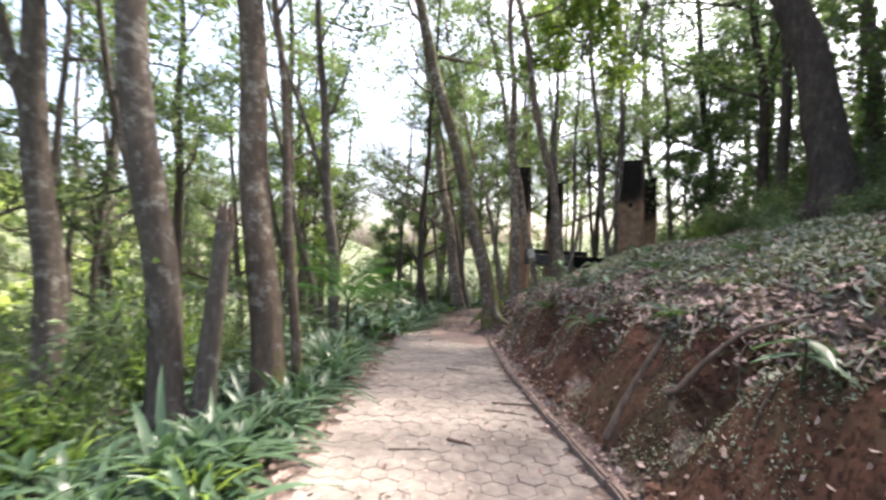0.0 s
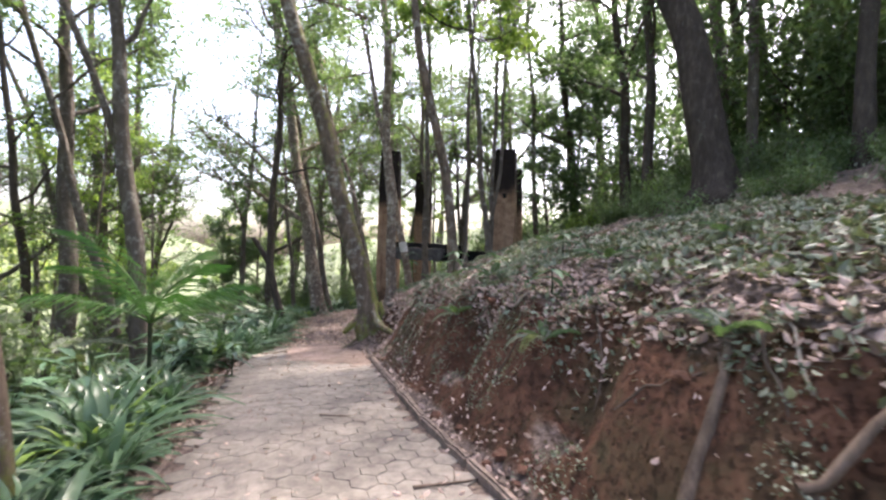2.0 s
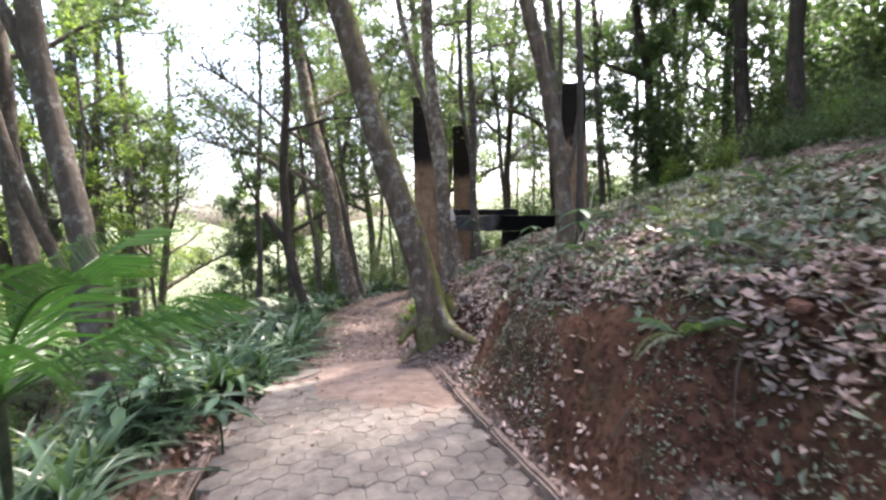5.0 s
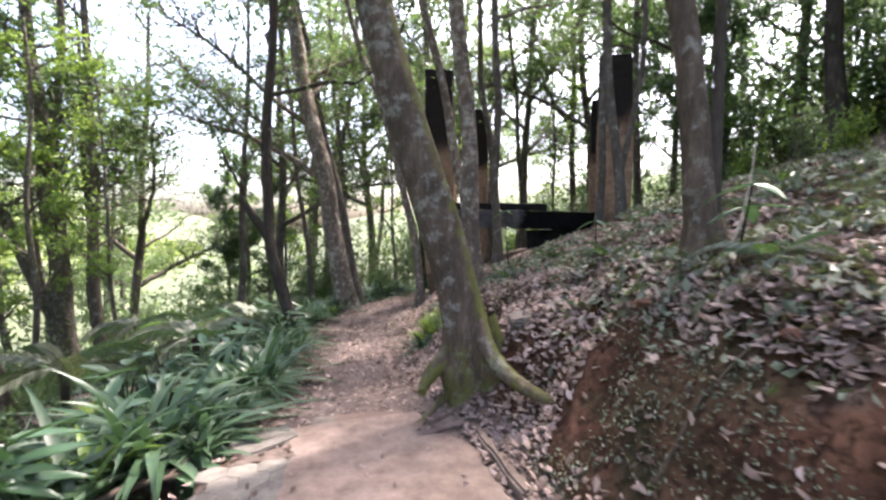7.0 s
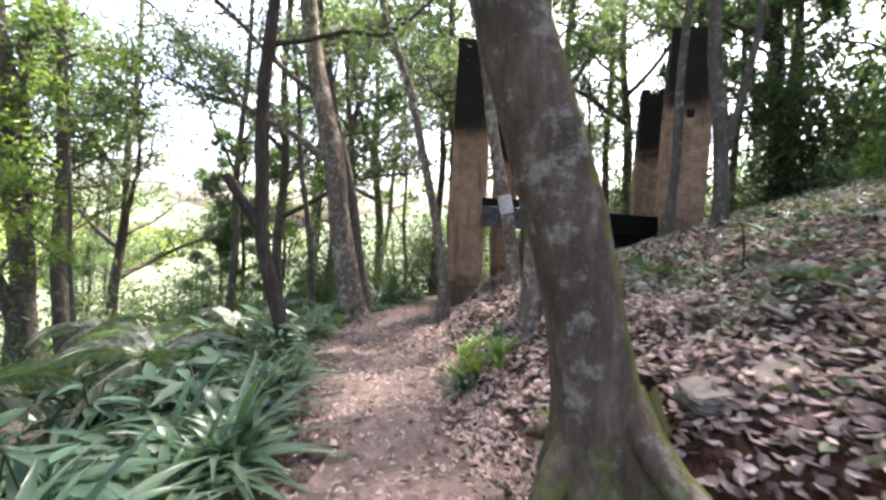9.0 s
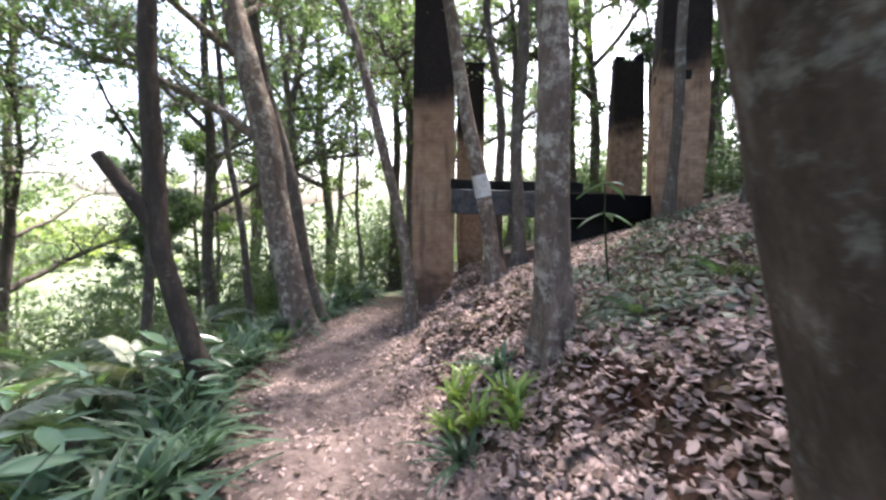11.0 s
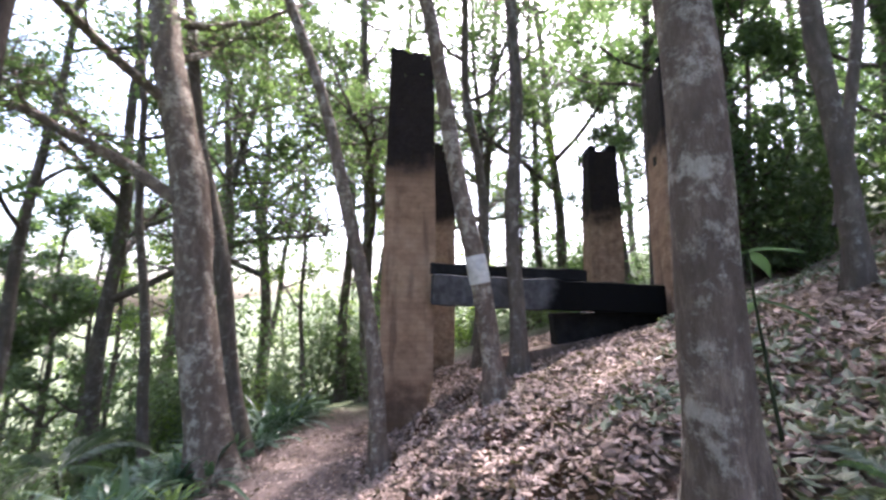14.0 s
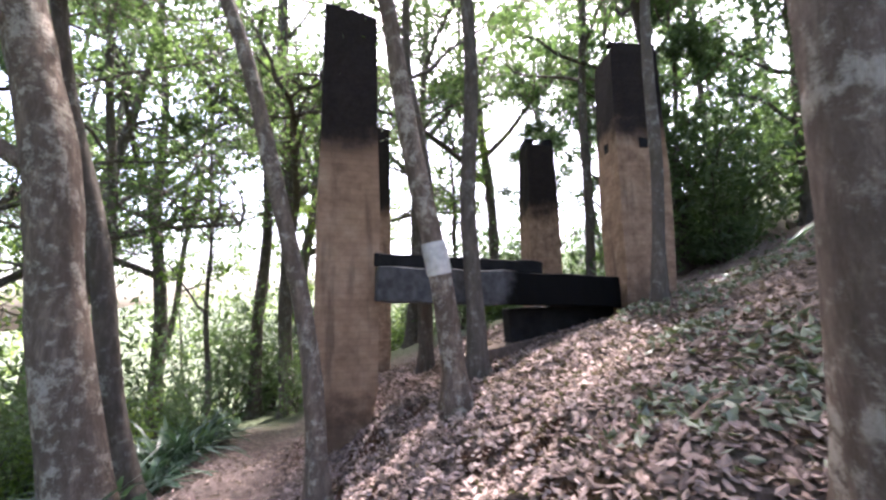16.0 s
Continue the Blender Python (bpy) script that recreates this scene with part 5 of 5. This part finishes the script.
def slab(x, y, sx, sy, sz, rz, tx, ty, mat, label):
    """A squared slab with chipped, worn edges, bedded in the ground."""
    rng = np.random.default_rng(int(abs(x * 170 + y * 31)))
    bm = bmesh.new()
    bmesh.ops.create_cube(bm, size=1)
    bmesh.ops.subdivide_edges(bm, edges=bm.edges[:], cuts=4, use_grid_fill=True)
    for v in bm.verts:
        corner = 1 - 0.06 * abs(v.co.x * 2) ** 4 * abs(v.co.y * 2) ** 4
        v.co = (v.co.x * sx * corner + rng.normal(0, 0.006), v.co.y * sy * corner + rng.normal(0, 0.006), v.co.z * sz + rng.normal(0, 0.003))
    bmesh.ops.bevel(bm, geom=[e for e in bm.edges if e.calc_face_angle(0) > 1.1], offset=0.01, segments=2, affect="EDGES")
    me = bpy.data.meshes.new("stone_slab")
    bm.to_mesh(me)
    bm.free()
    ob = put("stone_slab", me, mat)
    ob.matrix_basis = pose(x, y, ground_at(x, y) + sz * 0.2, tx, ty, rz)
    tagged(ob, label, "slab", "loose stone slabs")


slab(1.98, 9.86, 0.42, 0.2, 0.07, 22, 6, -12, STONE, "flat grey stone slab lying in the leaf litter")
slab(1.62, 9.95, 0.2, 0.2, 0.08, -15, 4, -10, STONE, "small squared stone half sunk in dead leaves")
slab(0.34, 10.28, 0.86, 0.3, 0.08, -3, -2, 1, PAVER, "worn pale slab forming the step at the end of the paving")
slab(-0.42, 10.08, 0.44, 0.3, 0.08, 24, -2, -3, PAVER, "worn pale slab at the corner of the paving end")


def washed_earth():
    """A thin sheet of red earth lying over the last rows of blocks."""
    s = Soup()
    ys, n = np.arange(8.35, 10.22, 0.06), 19
    grid = []
    for y in ys:
        far = smooth(8.35, 9.3, y)
        l = 0.75 - 1.05 * far + 0.3 * noise.noise((2.0, y * 1.9, 8.0))
        r = lerp_table(y, PATH_R) - 0.06
        for k in range(n):
            x = l + (r - l) * k / (n - 1)
            edge = min(k, n - 1 - k, (y - 8.35) / 0.06)
            grid.append((x, y, lerp_table(y, PATH_Z) + (0.009 + 0.006 * noise.noise((x * 4, y * 4, 1.0)) if edge > 1 else 0.003 if edge == 1 else -0.02)))
    j, i = np.meshgrid(np.arange(len(ys) - 1), np.arange(n - 1), indexing="ij")
    q = (j * n + i).ravel()
    s.add(grid, np.stack([q, q + 1, q + n + 1, q + n], 1))
    tagged(put("washed_earth", s.mesh("washed_earth", True), EARTH), "thin sheet of reddish earth washed over the paving", "earth", kind="structure")


washed_earth()


def sapling(x, y, h, leaves):
    root = thing("sapling", x, y, ground_at(x, y), "thin sapling with a few large pale leaves", "plant")
    rng = np.random.default_rng(int(y * 31))
    s = Soup()
    line = bend_line(rng, (0, 0, -0.05), (0, 0, 1), h, 8, 0.05)
    tube(s, line, np.linspace(0.011, 0.005, 9), 6)
    put("stem", s.mesh("stem", True), STEM, root)
    for k in range(leaves):
        p = line[8 - (k // 3) * 2]
        put("leaf", LEAF_BIG, BROAD, root, m=Matrix.Translation(p) @ pose(0, 0, 0, 0, rng.uniform(-10, 15), k * 130) @ Matrix.Scale(0.24, 4))


sapling(2.75, 12.5, 0.95, 7)
sapling(2.3, 8.6, 0.5, 6)
sapling(1.82, 2.15, 0.3, 6)
sapling(1.95, 5.2, 0.28, 5)
sapling(2.9, 6.4, 0.4, 6)
sapling(3.1, 11.0, 0.45, 6)
sapling(-0.9, 8.2, 0.5, 6)


def hut():
    root = thing("hut", -24, 27, ground_z(-24, 27), "small whitewashed hut seen far down the slope", "house")
    bm = bmesh.new()
    bmesh.ops.create_cube(bm, size=1)
    bmesh.ops.scale(bm, vec=(6, 4, 2.8), verts=bm.verts)
    bmesh.ops.translate(bm, vec=(0, 0, 1.2), verts=bm.verts)
    part("wall", bm, HUT_WALL, root)
    bm = bmesh.new()
    vs = [bm.verts.new(c) for c in ((-3.4, -2.5, 2.5), (3.4, -2.5, 2.5), (3.4, 2.5, 2.5), (-3.4, 2.5, 2.5), (-3.4, 0, 3.8), (3.4, 0, 3.8))]
    for f in ((0, 1, 5, 4), (2, 3, 4, 5), (0, 4, 3), (1, 2, 5), (3, 2, 1, 0)):
        bm.faces.new([vs[i] for i in f])
    part("roof", bm, HUT_ROOF, root)


hut()

# ---- broken stump beside the smooth trunk ----
def stump(x, y, h, r, lean, label):
    root = thing("stump", x, y, ground_at(x, y), label, "stump")
    rng = np.random.default_rng(int(h * 50))
    s = Soup()
    hs = np.linspace(-0.2, h, 11)
    tube(s, [(lean[0] * q, lean[1] * q, q) for q in hs], r * (1.25 - 0.5 * np.clip(hs, 0, None) / h) * (1 + rng.normal(0, 0.04, 11)), 12, lambda k, a: 1 + 0.1 * np.cos(4 * a + k * 0.3))
    put("trunk", s.mesh("trunk", True), BARK, root)
    s = Soup()
    for k in range(5):
        a = k * 1.25
        c = np.array([lean[0] * h + math.cos(a) * r * 0.5, lean[1] * h + math.sin(a) * r * 0.5, h])
        tube(s, [c - [0, 0, 0.1], c + [0, 0, 0.06], c + [0, 0, 0.1 + 0.1 * rng.random()]], (r * 0.4, r * 0.3, 0.006), 6)
    put("broken_top", s.mesh("broken_top"), WOOD_DEAD, root)


stump(-2.32, 4.2, 2.05, 0.1, (0.09, 0.0), "broken stump with a splintered top beside a live trunk")
stump(-2.5, 4.5, 2.1, 0.06, (0.08, 0.02), "thin dead broken stem beside a stump")

# ---- kerb along the paving ----
def kerb():
    root = tagged(new("kerb"), "thin rounded kerb of weathered concrete along the paved path", "kerb", kind="structure")
    rng = np.random.default_rng(31)
    y = -5.0
    while y < 9.6:
        ln = 0.98
        a, b = lerp_table(y, PATH_R) - 0.02, lerp_table(y + ln, PATH_R) - 0.02
        za, zb = lerp_table(y, PATH_Z), lerp_table(y + ln, PATH_Z)
        bm = bmesh.new()
        bmesh.ops.create_cube(bm, size=1)
        bmesh.ops.subdivide_edges(bm, edges=[e for e in bm.edges if abs((e.verts[0].co - e.verts[1].co).y) > 0.5], cuts=7)
        for v in bm.verts:
            v.co = (v.co.x * 0.065 + rng.normal(0, 0.004), v.co.y * (ln - 0.012), v.co.z * 0.17 + rng.normal(0, 0.004))
        bmesh.ops.bevel(bm, geom=[e for e in bm.edges if e.calc_face_angle(0) > 1.2], offset=0.018, segments=2, affect="EDGES")
        o = part("kerb_stone", bm, KERB, root)
        d = Vector((b - a, ln, zb - za))
        o.matrix_basis = Matrix.Translation(((a + b) / 2 + rng.normal(0, 0.006), y + ln / 2, (za + zb) / 2 - 0.02)) @ d.to_track_quat("Y", "Z").to_matrix().to_4x4()
        y += ln
    for k in range(9):
        yy = 0.4 + k * 1.06
        bm = bmesh.new()
        bmesh.ops.create_cube(bm, size=1)
        bmesh.ops.scale(bm, vec=(0.06, 0.95, 0.2), verts=bm.verts)
        bmesh.ops.bevel(bm, geom=bm.edges[:], offset=0.015, segments=2, affect="EDGES")
        o = part("kerb_stone", bm, KERB, root)
        o.matrix_basis = pose(lerp_table(yy, PATH_L) - 0.03, yy, lerp_table(yy, PATH_Z) - 0.105, -3, 0, rng.normal(0, 1.0))


kerb()

# ---- paving of hexagonal blocks ----
def hexagon(top_shrink=0.0035, r=0.1037):
    ang = np.arange(6) * math.pi / 3 + math.pi / 6
    low = np.stack([np.cos(ang) * r, np.sin(ang) * r, 0 * ang - 0.06], 1)
    mid = np.stack([np.cos(ang) * r, np.sin(ang) * r, 0 * ang - 0.008], 1)
    top = np.stack([np.cos(ang) * (r - top_shrink), np.sin(ang) * (r - top_shrink), 0 * ang], 1)
    verts = np.concatenate([low, mid, top])
    quads = [[i, (i + 1) % 6, 6 + (i + 1) % 6, 6 + i] for i in range(6)] + [[6 + i, 6 + (i + 1) % 6, 12 + (i + 1) % 6, 12 + i] for i in range(6)]
    return verts, quads, [[12, 13, 14, 15, 16, 17]]


def paving():
    root = tagged(new("pavement"), "path paved with worn dusty hexagonal concrete blocks", "pavement", kind="structure")
    rng = np.random.default_rng(41)
    verts, quads, top = hexagon()
    one = Soup()
    one.add(verts, quads)
    one.add(verts, top)
    me = one.mesh("paving_stone")
    me.materials.append(PAVER)
    rest = Soup()
    w = 0.18
    row = 0
    y = -5.0
    while y < 9.72:
        x = -1.05 + (w / 2 if row % 2 else 0)
        while x < 1.4:
            if lerp_table(y, PATH_L) + 0.03 < x < lerp_table(y, PATH_R) - 0.1 and not (y > 9.5 and x > 0.3 and rng.random() < 0.4):
                dz = rng.normal(0, 0.0022) - 0.002
                m = pose(x, y, lerp_table(y, PATH_Z) + dz, -2.9 + rng.normal(0, 0.5), rng.normal(0, 0.6), rng.normal(0, 1.0))
                if y > 5.9:
                    put("paving_stone", me, PAVER, root, m=m)
                else:
                    p = verts @ np.array(m.to_3x3()).T + np.array(m.translation)
                    rest.add(p, quads)
                    rest.add(p, top)
            x += w
        y += w * 0.866
        row += 1
    tagged(put("paving_stones", rest.mesh("paving_stones"), PAVER, root), kind="stuff")


paving()
